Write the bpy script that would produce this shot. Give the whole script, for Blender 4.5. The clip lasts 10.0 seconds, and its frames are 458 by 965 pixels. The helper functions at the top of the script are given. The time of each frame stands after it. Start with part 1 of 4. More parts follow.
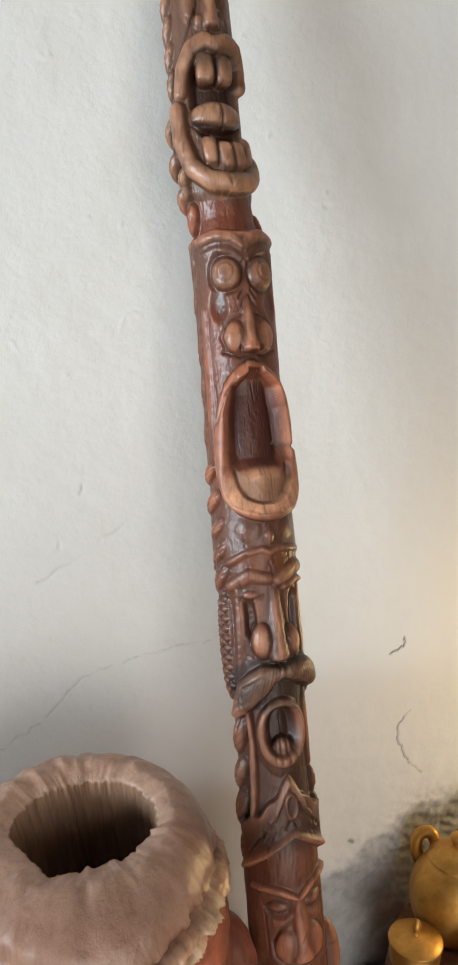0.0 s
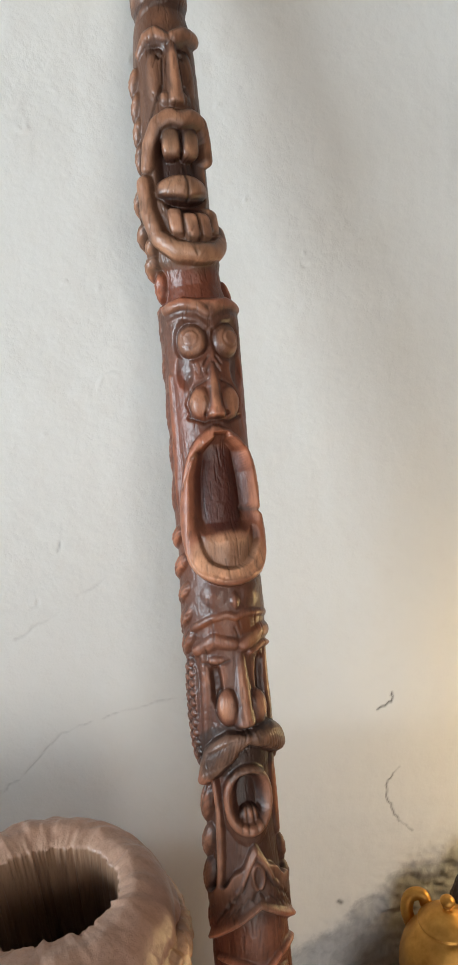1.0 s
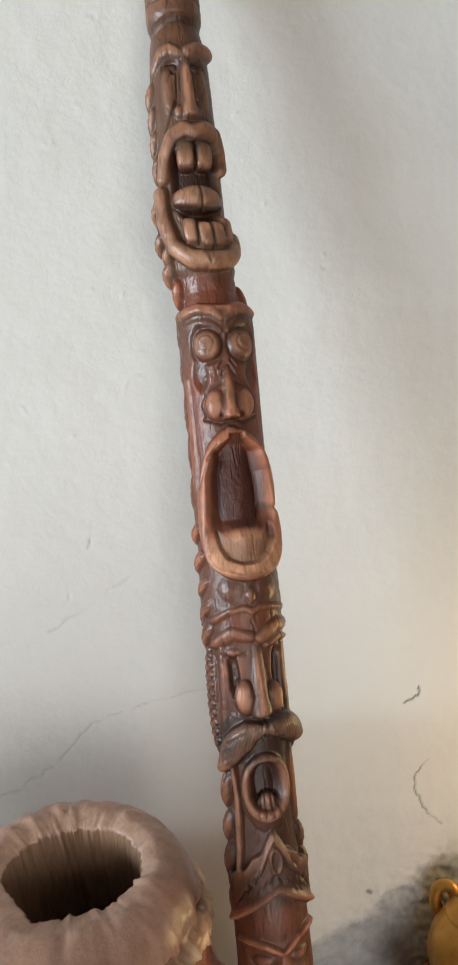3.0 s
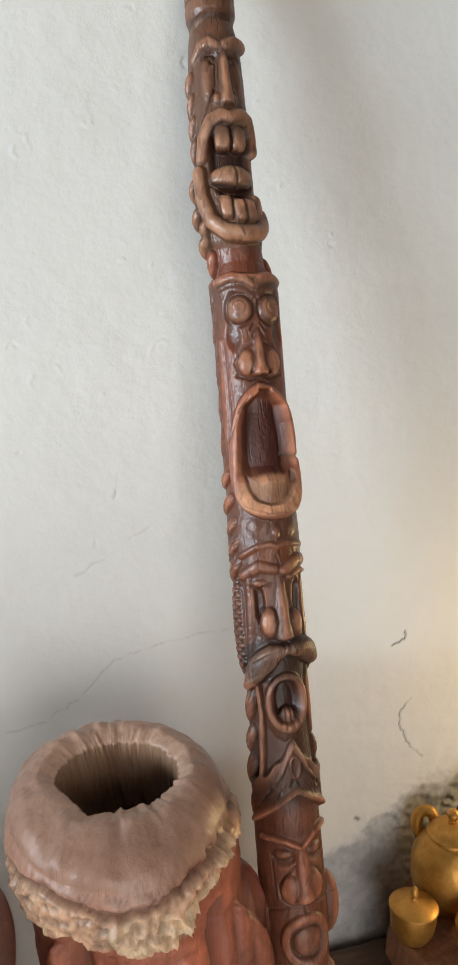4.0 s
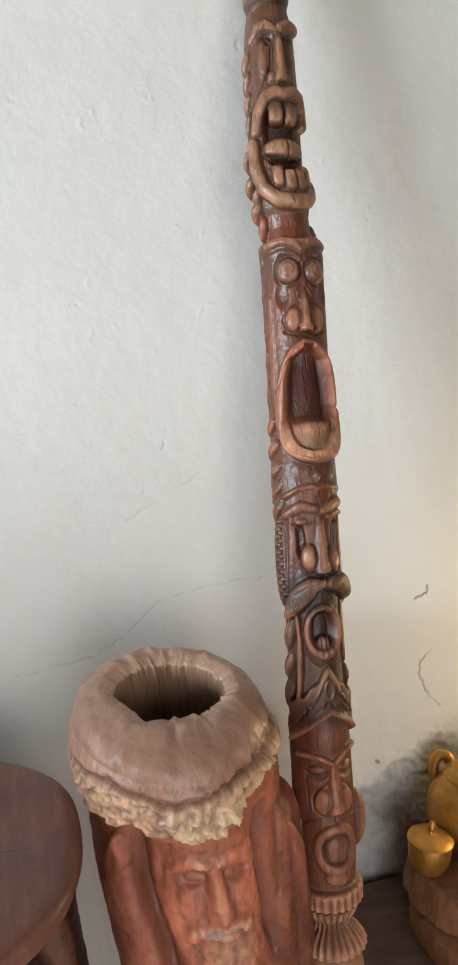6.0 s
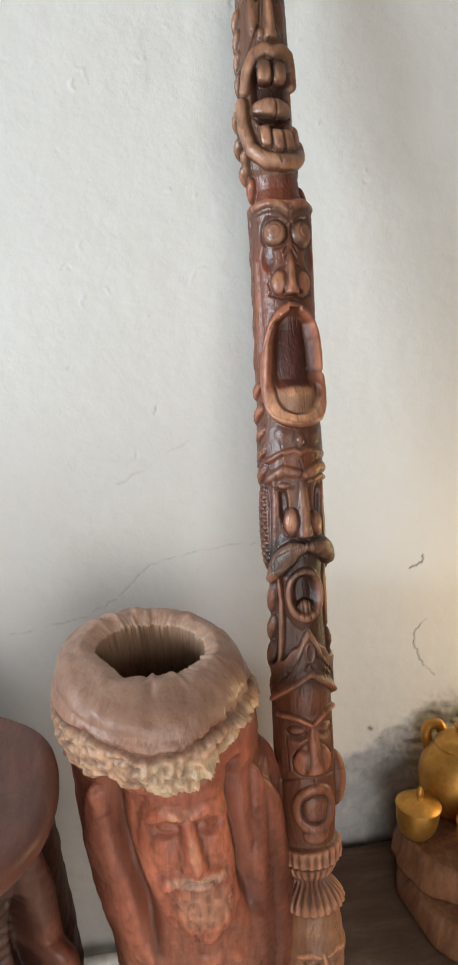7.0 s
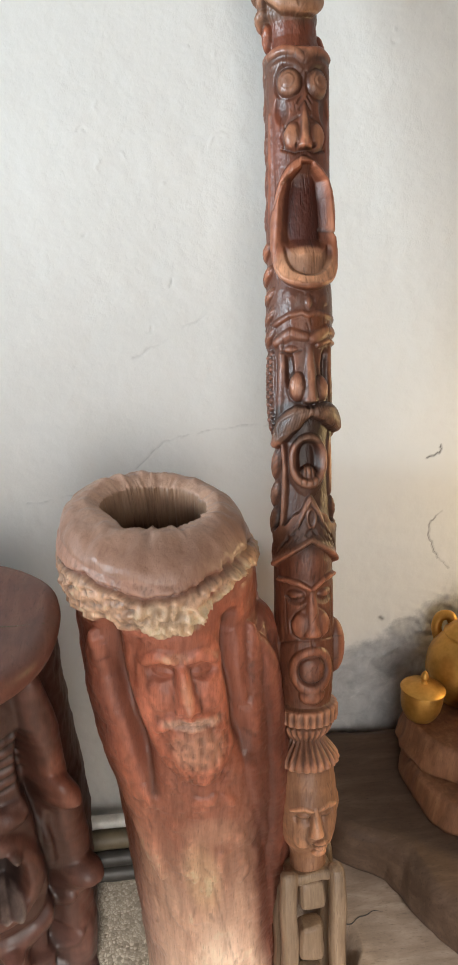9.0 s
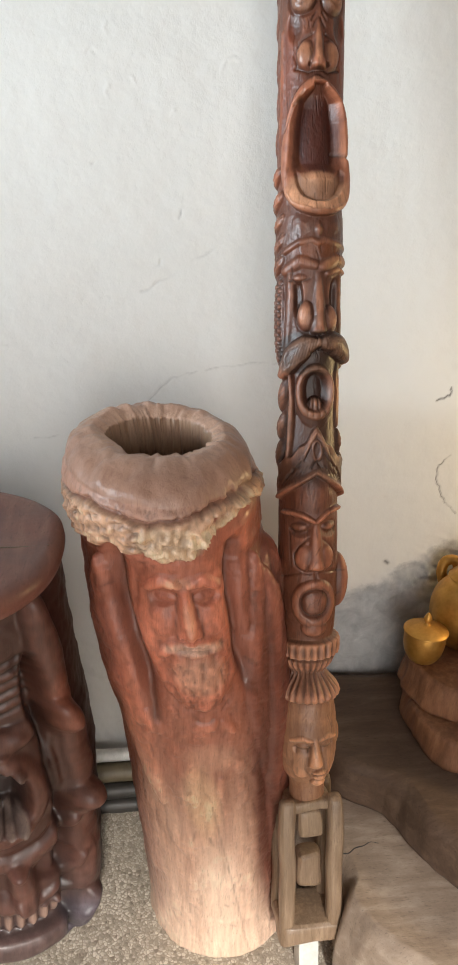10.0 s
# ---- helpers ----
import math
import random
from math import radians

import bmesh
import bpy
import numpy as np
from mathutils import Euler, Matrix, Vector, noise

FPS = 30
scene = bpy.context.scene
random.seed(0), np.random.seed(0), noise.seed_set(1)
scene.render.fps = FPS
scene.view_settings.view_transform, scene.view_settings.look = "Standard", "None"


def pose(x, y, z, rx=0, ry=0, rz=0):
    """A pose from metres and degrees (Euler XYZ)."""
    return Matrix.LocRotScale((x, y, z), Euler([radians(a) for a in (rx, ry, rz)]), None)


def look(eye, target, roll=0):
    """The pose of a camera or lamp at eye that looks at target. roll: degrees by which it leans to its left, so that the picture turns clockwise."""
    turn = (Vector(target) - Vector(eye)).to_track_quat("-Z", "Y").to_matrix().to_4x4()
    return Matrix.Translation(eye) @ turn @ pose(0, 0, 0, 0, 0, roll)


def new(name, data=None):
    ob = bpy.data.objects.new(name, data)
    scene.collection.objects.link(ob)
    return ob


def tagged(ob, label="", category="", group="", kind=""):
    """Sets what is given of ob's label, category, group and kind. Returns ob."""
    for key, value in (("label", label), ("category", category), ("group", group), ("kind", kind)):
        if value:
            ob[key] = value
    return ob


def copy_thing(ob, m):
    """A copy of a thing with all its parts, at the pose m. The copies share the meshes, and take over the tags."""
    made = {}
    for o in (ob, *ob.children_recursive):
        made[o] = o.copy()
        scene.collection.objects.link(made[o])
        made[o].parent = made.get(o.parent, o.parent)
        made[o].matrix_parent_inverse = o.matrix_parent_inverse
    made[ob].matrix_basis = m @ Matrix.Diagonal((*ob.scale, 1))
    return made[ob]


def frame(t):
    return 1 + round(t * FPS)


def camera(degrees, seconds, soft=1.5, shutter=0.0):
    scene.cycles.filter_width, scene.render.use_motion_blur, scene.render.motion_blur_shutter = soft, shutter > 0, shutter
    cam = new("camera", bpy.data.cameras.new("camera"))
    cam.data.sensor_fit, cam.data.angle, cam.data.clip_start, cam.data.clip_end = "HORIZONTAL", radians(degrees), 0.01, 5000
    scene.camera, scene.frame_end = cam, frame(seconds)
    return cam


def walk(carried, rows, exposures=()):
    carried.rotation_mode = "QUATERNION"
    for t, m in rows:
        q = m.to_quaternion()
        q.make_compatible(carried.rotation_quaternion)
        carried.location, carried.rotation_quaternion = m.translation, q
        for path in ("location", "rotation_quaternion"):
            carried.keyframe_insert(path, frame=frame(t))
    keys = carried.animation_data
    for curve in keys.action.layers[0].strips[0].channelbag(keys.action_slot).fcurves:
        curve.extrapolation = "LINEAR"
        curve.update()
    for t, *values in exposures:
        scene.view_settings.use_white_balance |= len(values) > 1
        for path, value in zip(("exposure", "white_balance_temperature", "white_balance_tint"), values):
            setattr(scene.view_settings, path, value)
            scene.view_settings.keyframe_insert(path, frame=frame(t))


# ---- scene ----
cam = camera(34.27, 10.0, soft=1.3, shutter=0.3)
PATH = [
    (0, (-0.340, 0.046, 1.347), (0.309, 1.890, 0.923), 0.6),
    (0.5, (-0.299, 0.034, 1.367), (0.322, 1.894, 0.974), 1.0),
    (1, (-0.282, 0.032, 1.385), (0.311, 1.910, 1.035), 0.3),
    (1.5, (-0.261, 0.030, 1.409), (0.268, 1.927, 1.062), 0.6),
    (2, (-0.233, 0.014, 1.432), (0.254, 1.929, 1.123), 0.5),
    (2.5, (-0.234, 0.001, 1.421), (0.241, 1.920, 1.118), -0.1),
    (3, (-0.255, -0.004, 1.393), (0.209, 1.908, 1.032), -0.9),
    (3.2, (-0.265, -0.015, 1.390), (0.188, 1.896, 1.011), -0.3),
    (4.3, (-0.400, -0.100, 1.356), (0.217, 1.763, 0.970), 0.7),
    (4.5, (-0.412, -0.105, 1.352), (0.204, 1.759, 0.972), 1.0),
    (5, (-0.440, -0.114, 1.332), (0.173, 1.747, 0.934), 0.8),
    (5.5, (-0.458, -0.135, 1.327), (0.155, 1.725, 0.924), 1.2),
    (6.8, (-0.392, -0.187, 1.305), (0.070, 1.709, 0.865), 1.2),
    (7, (-0.384, -0.187, 1.306), (0.095, 1.696, 0.833), 1.7),
    (7.5, (-0.343, -0.208, 1.279), (0.122, 1.666, 0.756), 0.9),
    (8, (-0.332, -0.222, 1.258), (0.084, 1.649, 0.689), 1.8),
    (8.5, (-0.336, -0.225, 1.232), (0.033, 1.645, 0.627), 2.2),
    (9, (-0.330, -0.232, 1.209), (0.018, 1.634, 0.579), 2.4),
    (9.5, (-0.325, -0.243, 1.184), (-0.000, 1.611, 0.508), 2.7),
    (10, (-0.321, -0.249, 1.163), (-0.007, 1.592, 0.447), 3.1),
]
walk(cam, [(t, look(eye, target, roll)) for t, eye, target, roll in PATH],
     exposures=((0, 0.22), (1, 0.15), (2.5, 0.12), (3.2, 0.16), (5.5, 0.17), (7.5, 0.22), (9, 0.30), (10, 0.32)))

# ---- light ----
world = bpy.data.worlds.new("world")
scene.world = world
world.use_nodes = True
_wn = world.node_tree
_sky = _wn.nodes.new("ShaderNodeTexSky")
_sky.sky_type = "NISHITA"
_sky.sun_disc = False
_sky.sun_elevation, _sky.sun_rotation = radians(31), radians(180)
_wn.links.new(_sky.outputs[0], _wn.nodes["Background"].inputs[0])
_wn.nodes["Background"].inputs[1].default_value = 0.12


def area_light(name, eye, target, sx, sy, watts, colour):
    data = bpy.data.lights.new(name, "AREA")
    data.shape, data.size, data.size_y = "RECTANGLE", sx, sy
    data.energy, data.color = watts, colour
    ob = new(name, data)
    ob.matrix_world = look(eye, target)
    return ob


# daylight that comes in through the doorway behind and the window at the side
area_light("doorway_light", (-0.35, -2.42, 1.0), (-0.35, 0.0, 0.8), 1.5, 1.9, 24, (1.0, 0.97, 0.95))
# the bright yard outside the side window; its sill leaves the foot of the wall in shade
area_light("window_light", (-6.0, -1.55, 1.25), (-0.2, 0.85, 1.25), 2.6, 1.5, 490, (0.80, 0.92, 1.0))
sun = new("sun", bpy.data.lights.new("sun", "SUN"))
sun.data.energy, sun.data.angle, sun.data.color = 3.0, radians(5), (1.0, 0.95, 0.88)
sun.matrix_world = look((-0.45, -4.0, 2.80), (-0.25, 0.68, 0.0))
# the warm lamp that stands further along the wall
area_light("lamp_light", (0.86, 0.78, 0.86), (0.40, 0.97, 0.70), 0.14, 0.14, 2.6, (1.0, 0.70, 0.32))

# ---- materials ----


class Mat:
    """A node material with a few short ways to wire it."""

    def __init__(self, name):
        self.m = bpy.data.materials.new(name)
        self.m.use_nodes = True
        self.t = self.m.node_tree
        self.b = self.t.nodes["Principled BSDF"]
        self.co = self.node("ShaderNodeTexCoord").outputs["Object"]

    def node(self, kind, **values):
        n = self.t.nodes.new(kind)
        for key, v in values.items():
            n.inputs[key.replace("_", " ")].default_value = v
        return n

    def link(self, a, b):
        self.t.links.new(a, b)

    def scaled(self, x, y, z):
        n = self.node("ShaderNodeMapping")
        n.inputs["Scale"].default_value = (x, y, z)
        self.link(self.co, n.inputs["Vector"])
        return n.outputs[0]

    def noise(self, vec, scale, detail=4.0, rough=0.55, warp=0.0):
        n = self.node("ShaderNodeTexNoise", Scale=scale, Detail=detail, Roughness=rough, Distortion=warp)
        self.link(vec, n.inputs["Vector"])
        return n.outputs["Fac"]

    def voronoi(self, vec, scale, feature="F1", out="Distance"):
        n = self.node("ShaderNodeTexVoronoi", Scale=scale)
        n.feature = feature
        self.link(vec, n.inputs["Vector"])
        return n.outputs[out]

    def ramp(self, fac, *stops):
        n = self.node("ShaderNodeValToRGB")
        e = n.color_ramp.elements
        while len(e) < len(stops):
            e.new(0.5)
        for el, (p, c) in zip(e, stops):
            el.position = p
            el.color = (*c, 1) if isinstance(c, tuple) else (c, c, c, 1)
        self.link(fac, n.inputs[0])
        return n.outputs[0]

    def mix(self, fac, a, b, blend="MIX"):
        n = self.node("ShaderNodeMix")
        n.data_type, n.blend_type = "RGBA", blend
        for socket, v in ((n.inputs[0], fac), (n.inputs[6], a), (n.inputs[7], b)):
            if isinstance(v, (int, float)):
                socket.default_value = v
            elif isinstance(v, tuple):
                socket.default_value = (*v, 1)
            else:
                self.link(v, socket)
        return n.outputs[2]

    def math(self, op, a, b=0.0):
        n = self.node("ShaderNodeMath")
        n.operation = op
        for socket, v in zip(n.inputs, (a, b)):
            if isinstance(v, (int, float)):
                socket.default_value = v
            else:
                self.link(v, socket)
        return n.outputs[0]

    def attr(self, name):
        n = self.node("ShaderNodeAttribute")
        n.attribute_name = name
        return n.outputs["Color"]

    def bump(self, height, strength, distance, under=None):
        n = self.node("ShaderNodeBump", Strength=strength, Distance=distance)
        self.link(height, n.inputs["Height"])
        if under:
            self.link(under, n.inputs["Normal"])
        return n.outputs[0]

    def done(self, colour, rough, normal=None, metal=0.0, coat=0.0):
        for key, v in (("Base Color", colour), ("Roughness", rough), ("Metallic", metal), ("Coat Weight", coat)):
            if isinstance(v, (int, float)):
                self.b.inputs[key].default_value = v
            elif isinstance(v, tuple):
                self.b.inputs[key].default_value = (*v, 1)
            else:
                self.link(v, self.b.inputs[key])
        self.b.inputs["Coat Roughness"].default_value = 0.22
        if normal:
            self.link(normal, self.b.inputs["Normal"])
        return self.m


def wood(name, dark, mid, light, rough=0.45, grain=1.0, tone="", coat=0.0, relief=0.5, across=(60, 60, 5)):
    """Carved wood: long grain, blotches, scuffs and fine pores. tone: a colour attribute that tints it."""
    m = Mat(name)
    fibre = m.noise(m.scaled(*across), 2.2 * grain, 6, 0.62, 0.4)
    pores = m.noise(m.scaled(across[0] * 6, across[1] * 6, across[2] * 5), 2.0, 3, 0.6)
    blotch = m.noise(m.scaled(7, 7, 4), 1.6, 5, 0.6)
    colour = m.ramp(fibre, (0.22, dark), (0.52, mid), (0.80, light))
    colour = m.mix(m.ramp(blotch, (0.36, 0.55), (0.66, 0.0)), colour, dark)
    colour = m.mix(m.ramp(pores, (0.28, 0.45), (0.44, 0.0)), colour, tuple(0.45 * c for c in dark))
    scuff = m.noise(m.scaled(23, 23, 11), 2.4, 6, 0.7)
    colour = m.mix(m.ramp(scuff, (0.62, 0.0), (0.74, 0.35)), colour, light)
    if tone:
        colour = m.mix(1.0, colour, m.attr(tone), "MULTIPLY")
    gloss = m.math("ADD", m.math("MULTIPLY", blotch, 0.35), rough - 0.17)
    normal = m.bump(fibre, 0.35 * relief, 0.0012)
    normal = m.bump(pores, 0.30 * relief, 0.0006, normal)
    normal = m.bump(m.noise(m.scaled(45, 45, 30), 2.0, 3), 0.45 * relief, 0.002, normal)
    return m.done(colour, gloss, normal, 0.0, coat)


def plaster_material():
    m = Mat("plaster")
    broad = m.noise(m.scaled(1, 1, 1), 2.3, 5, 0.6)
    fine = m.noise(m.scaled(1, 1, 1), 38, 5, 0.65)
    grit = m.noise(m.scaled(1, 1, 1), 330, 3, 0.6)
    colour = m.ramp(broad, (0.3, (0.70, 0.695, 0.672)), (0.7, (0.765, 0.755, 0.73)))
    colour = m.mix(m.ramp(fine, (0.30, 0.10), (0.46, 0.0)), colour, (0.62, 0.575, 0.54))
    stain_shade = m.attr("stain_shade")
    cement = m.ramp(m.noise(m.scaled(1, 1, 1), 26, 6, 0.7, 0.5), (0.3, (0.38, 0.385, 0.385)), (0.55, (0.52, 0.525, 0.52)), (0.74, (0.68, 0.67, 0.645)))
    edge = m.math("ADD", stain_shade, m.math("MULTIPLY", m.math("SUBTRACT", m.noise(m.scaled(1, 1, 1), 24, 5, 0.7), 0.5), 0.9))
    colour = m.mix(m.ramp(edge, (0.42, 0.0), (0.66, 1.0)), colour, cement)
    colour = m.mix(m.attr("crack"), colour, (0.07, 0.065, 0.06))
    normal = m.bump(broad, 0.3, 0.02)
    normal = m.bump(fine, 0.30, 0.004, normal)
    normal = m.bump(grit, 0.2, 0.0008, normal)
    return m.done(colour, 0.62, normal)


def floor_material():
    m = Mat("washed_pebble_floor")
    pebble = m.voronoi(m.scaled(1, 1, 1), 185, "F1", "Color")
    edge = m.voronoi(m.scaled(1, 1, 1), 185, "DISTANCE_TO_EDGE")
    grey = m.node("ShaderNodeRGBToBW")
    m.link(pebble, grey.inputs[0])
    stones = m.ramp(grey.outputs[0], (0.12, (0.26, 0.21, 0.16)), (0.42, (0.52, 0.45, 0.36)), (0.85, (0.76, 0.70, 0.60)))
    joint = m.ramp(edge, (0.02, 1.0), (0.12, 0.0))
    colour = m.mix(joint, stones, (0.33, 0.28, 0.22))
    colour = m.mix(m.ramp(m.noise(m.scaled(1, 1, 1), 5, 4), (0.4, 0.3), (0.65, 0.0)), colour, (0.36, 0.31, 0.25))
    return m.done(colour, 0.6, m.bump(edge, 0.6, 0.003))


def gold_material():
    m = Mat("gold_paint")
    fine = m.noise(m.scaled(1, 1, 1), 60, 4, 0.6)
    colour = m.ramp(fine, (0.3, (0.44, 0.22, 0.045)), (0.7, (0.62, 0.34, 0.085)))
    brush = m.noise(m.scaled(1, 1, 0.3), 160, 3)
    return m.done(colour, m.math("ADD", m.math("MULTIPLY", fine, 0.2), 0.33), m.bump(brush, 0.25, 0.0008), 0.75)


def paint(name, colour, rough=0.5):
    m = Mat(name)
    n = m.noise(m.scaled(1, 1, 1), 45, 5, 0.65)
    c = m.ramp(n, (0.3, tuple(0.72 * v for v in colour)), (0.65, colour))
    return m.done(c, rough, m.bump(n, 0.25, 0.001))


POLE_WOOD = wood("polished_carved_wood", (0.50, 0.42, 0.38), (0.84, 0.77, 0.73), (1.0, 0.96, 0.92), 0.40, 1.0, "tone", 0.0, 0.8)
LOG_WOOD = wood("hollow_log_wood", (0.58, 0.50, 0.46), (0.88, 0.83, 0.79), (1.0, 0.98, 0.96), 0.36, 0.9, "tone", 0.06, 1.3)
STOOL_WOOD = wood("dark_stained_wood", (0.48, 0.41, 0.40), (0.74, 0.65, 0.63), (1.0, 0.93, 0.90), 0.42, 0.8, "tone", 0.12, 0.8)
SEAT_WOOD = wood("stool_seat_wood", (0.13, 0.048, 0.034), (0.225, 0.088, 0.062), (0.35, 0.17, 0.125), 0.5, 0.7, "", 0.1, 0.5, (30, 6, 30))
SLAB_WOOD = wood("dark_slab_wood", (0.07, 0.04, 0.026), (0.13, 0.08, 0.052), (0.23, 0.15, 0.10), 0.68, 0.6, "", 0.0, 0.9, (8, 34, 30))
STEP_WOOD = wood("worn_slab_wood", (0.24, 0.175, 0.13), (0.42, 0.325, 0.25), (0.62, 0.51, 0.41), 0.68, 0.6, "", 0.0, 1.0, (9, 40, 34))
STUMP_WOOD = wood("stump_wood", (0.13, 0.055, 0.027), (0.27, 0.12, 0.058), (0.42, 0.21, 0.105), 0.66, 0.7, "", 0.0, 1.3, (45, 45, 6))
DARK_WOOD = wood("blackened_wood", (0.03, 0.022, 0.017), (0.06, 0.044, 0.034), (0.10, 0.08, 0.06), 0.55, 1.0, "", 0.0, 1.2)
PLASTER = plaster_material()
FLOOR = floor_material()
GOLD = gold_material()
CEILING = paint("ceiling_paint", (0.40, 0.38, 0.35), 0.8)
WHITE_PVC = paint("white_plastic", (0.74, 0.73, 0.69), 0.35)
BAMBOO = paint("old_bamboo", (0.16, 0.125, 0.075), 0.5)
BLACK_POLE = paint("blackened_pole", (0.05, 0.045, 0.04), 0.5)
STRAW = wood("gilded_bristle", (0.30, 0.18, 0.05), (0.55, 0.37, 0.12), (0.78, 0.58, 0.24), 0.4, 1.0)

# ---- building ----


def part(name, bm, material, parent=None, label="", smooth=True):
    me = bpy.data.meshes.new(name)
    bmesh.ops.recalc_face_normals(bm, faces=bm.faces)
    bm.to_mesh(me)
    bm.free()
    me.materials.append(material)
    if smooth:
        me.shade_smooth()
    ob = new(name, me)
    if parent is not None:
        ob.parent = parent
    if label:
        ob["label"] = label
    return ob


def grid_faces(rows, cols, wrap=True):
    r = np.arange(rows - 1)[:, None] * cols
    c = np.arange(cols if wrap else cols - 1)[None, :]
    d = (c + 1) % cols
    return np.stack([r + c, r + d, r + cols + d, r + cols + c], -1).reshape(-1, 4)


def grid_object(name, p, material, wrap=True, caps=True, colours=(), parent=None, label=""):
    """One mesh out of a grid of places (rows, columns, 3), closed round and at its ends."""
    rows, cols = p.shape[:2]
    v = p.reshape(-1, 3)
    f = grid_faces(rows, cols, wrap)
    n_extra = 2 if (wrap and caps) else 0
    if n_extra:
        v = np.concatenate([v, p[0].mean(0)[None], p[-1].mean(0)[None]])
    me = bpy.data.meshes.new(name)
    quads, tris = len(f), (2 * cols if n_extra else 0)
    me.vertices.add(len(v))
    me.vertices.foreach_set("co", v.astype(np.float32).ravel())
    loops = f.ravel()
    if n_extra:
        c = np.arange(cols)
        d = (c + 1) % cols
        low = np.stack([d, c, np.full(cols, rows * cols)], -1)
        top = np.stack([c + (rows - 1) * cols, d + (rows - 1) * cols, np.full(cols, rows * cols + 1)], -1)
        loops = np.concatenate([loops, low.ravel(), top.ravel()])
    me.loops.add(len(loops))
    me.loops.foreach_set("vertex_index", loops.astype(np.int32))
    me.polygons.add(quads + tris)
    start = np.concatenate([np.arange(quads) * 4, quads * 4 + np.arange(tris) * 3])
    me.polygons.foreach_set("loop_start", start.astype(np.int32))
    me.update(calc_edges=True)
    me.validate()
    for key, values in colours:
        layer = me.attributes.new(key, "FLOAT_COLOR", "POINT")
        full = np.ones((len(v), 4), np.float32)
        flat = values.reshape(rows * cols, -1)
        full[: rows * cols, :3] = flat if flat.shape[1] == 3 else np.repeat(flat, 3, 1)
        if n_extra:
            full[-2, :3], full[-1, :3] = full[0, :3], full[rows * cols - 1, :3]
        layer.data.foreach_set("color", full.ravel())
    me.materials.append(material)
    me.shade_smooth()
    ob = new(name, me)
    if parent is not None:
        ob.parent = parent
    if label:
        ob["label"] = label
    return ob


def value_noise(u, v, seed):
    """Smooth random values between -1 and 1 over two coordinates."""
    table = np.random.RandomState(seed).uniform(-1, 1, (64, 64))
    i, j = np.floor(u).astype(int), np.floor(v).astype(int)
    a, b = u - i, v - j
    a, b = a * a * (3 - 2 * a), b * b * (3 - 2 * b)
    g = lambda m, n: table[m % 64, n % 64]
    return (g(i, j) * (1 - a) + g(i + 1, j) * a) * (1 - b) + (g(i, j + 1) * (1 - a) + g(i + 1, j + 1) * a) * b


def smooth_step(x, lo, hi):
    k = np.clip((x - lo) / (hi - lo), 0, 1)
    return k * k * (3 - 2 * k)


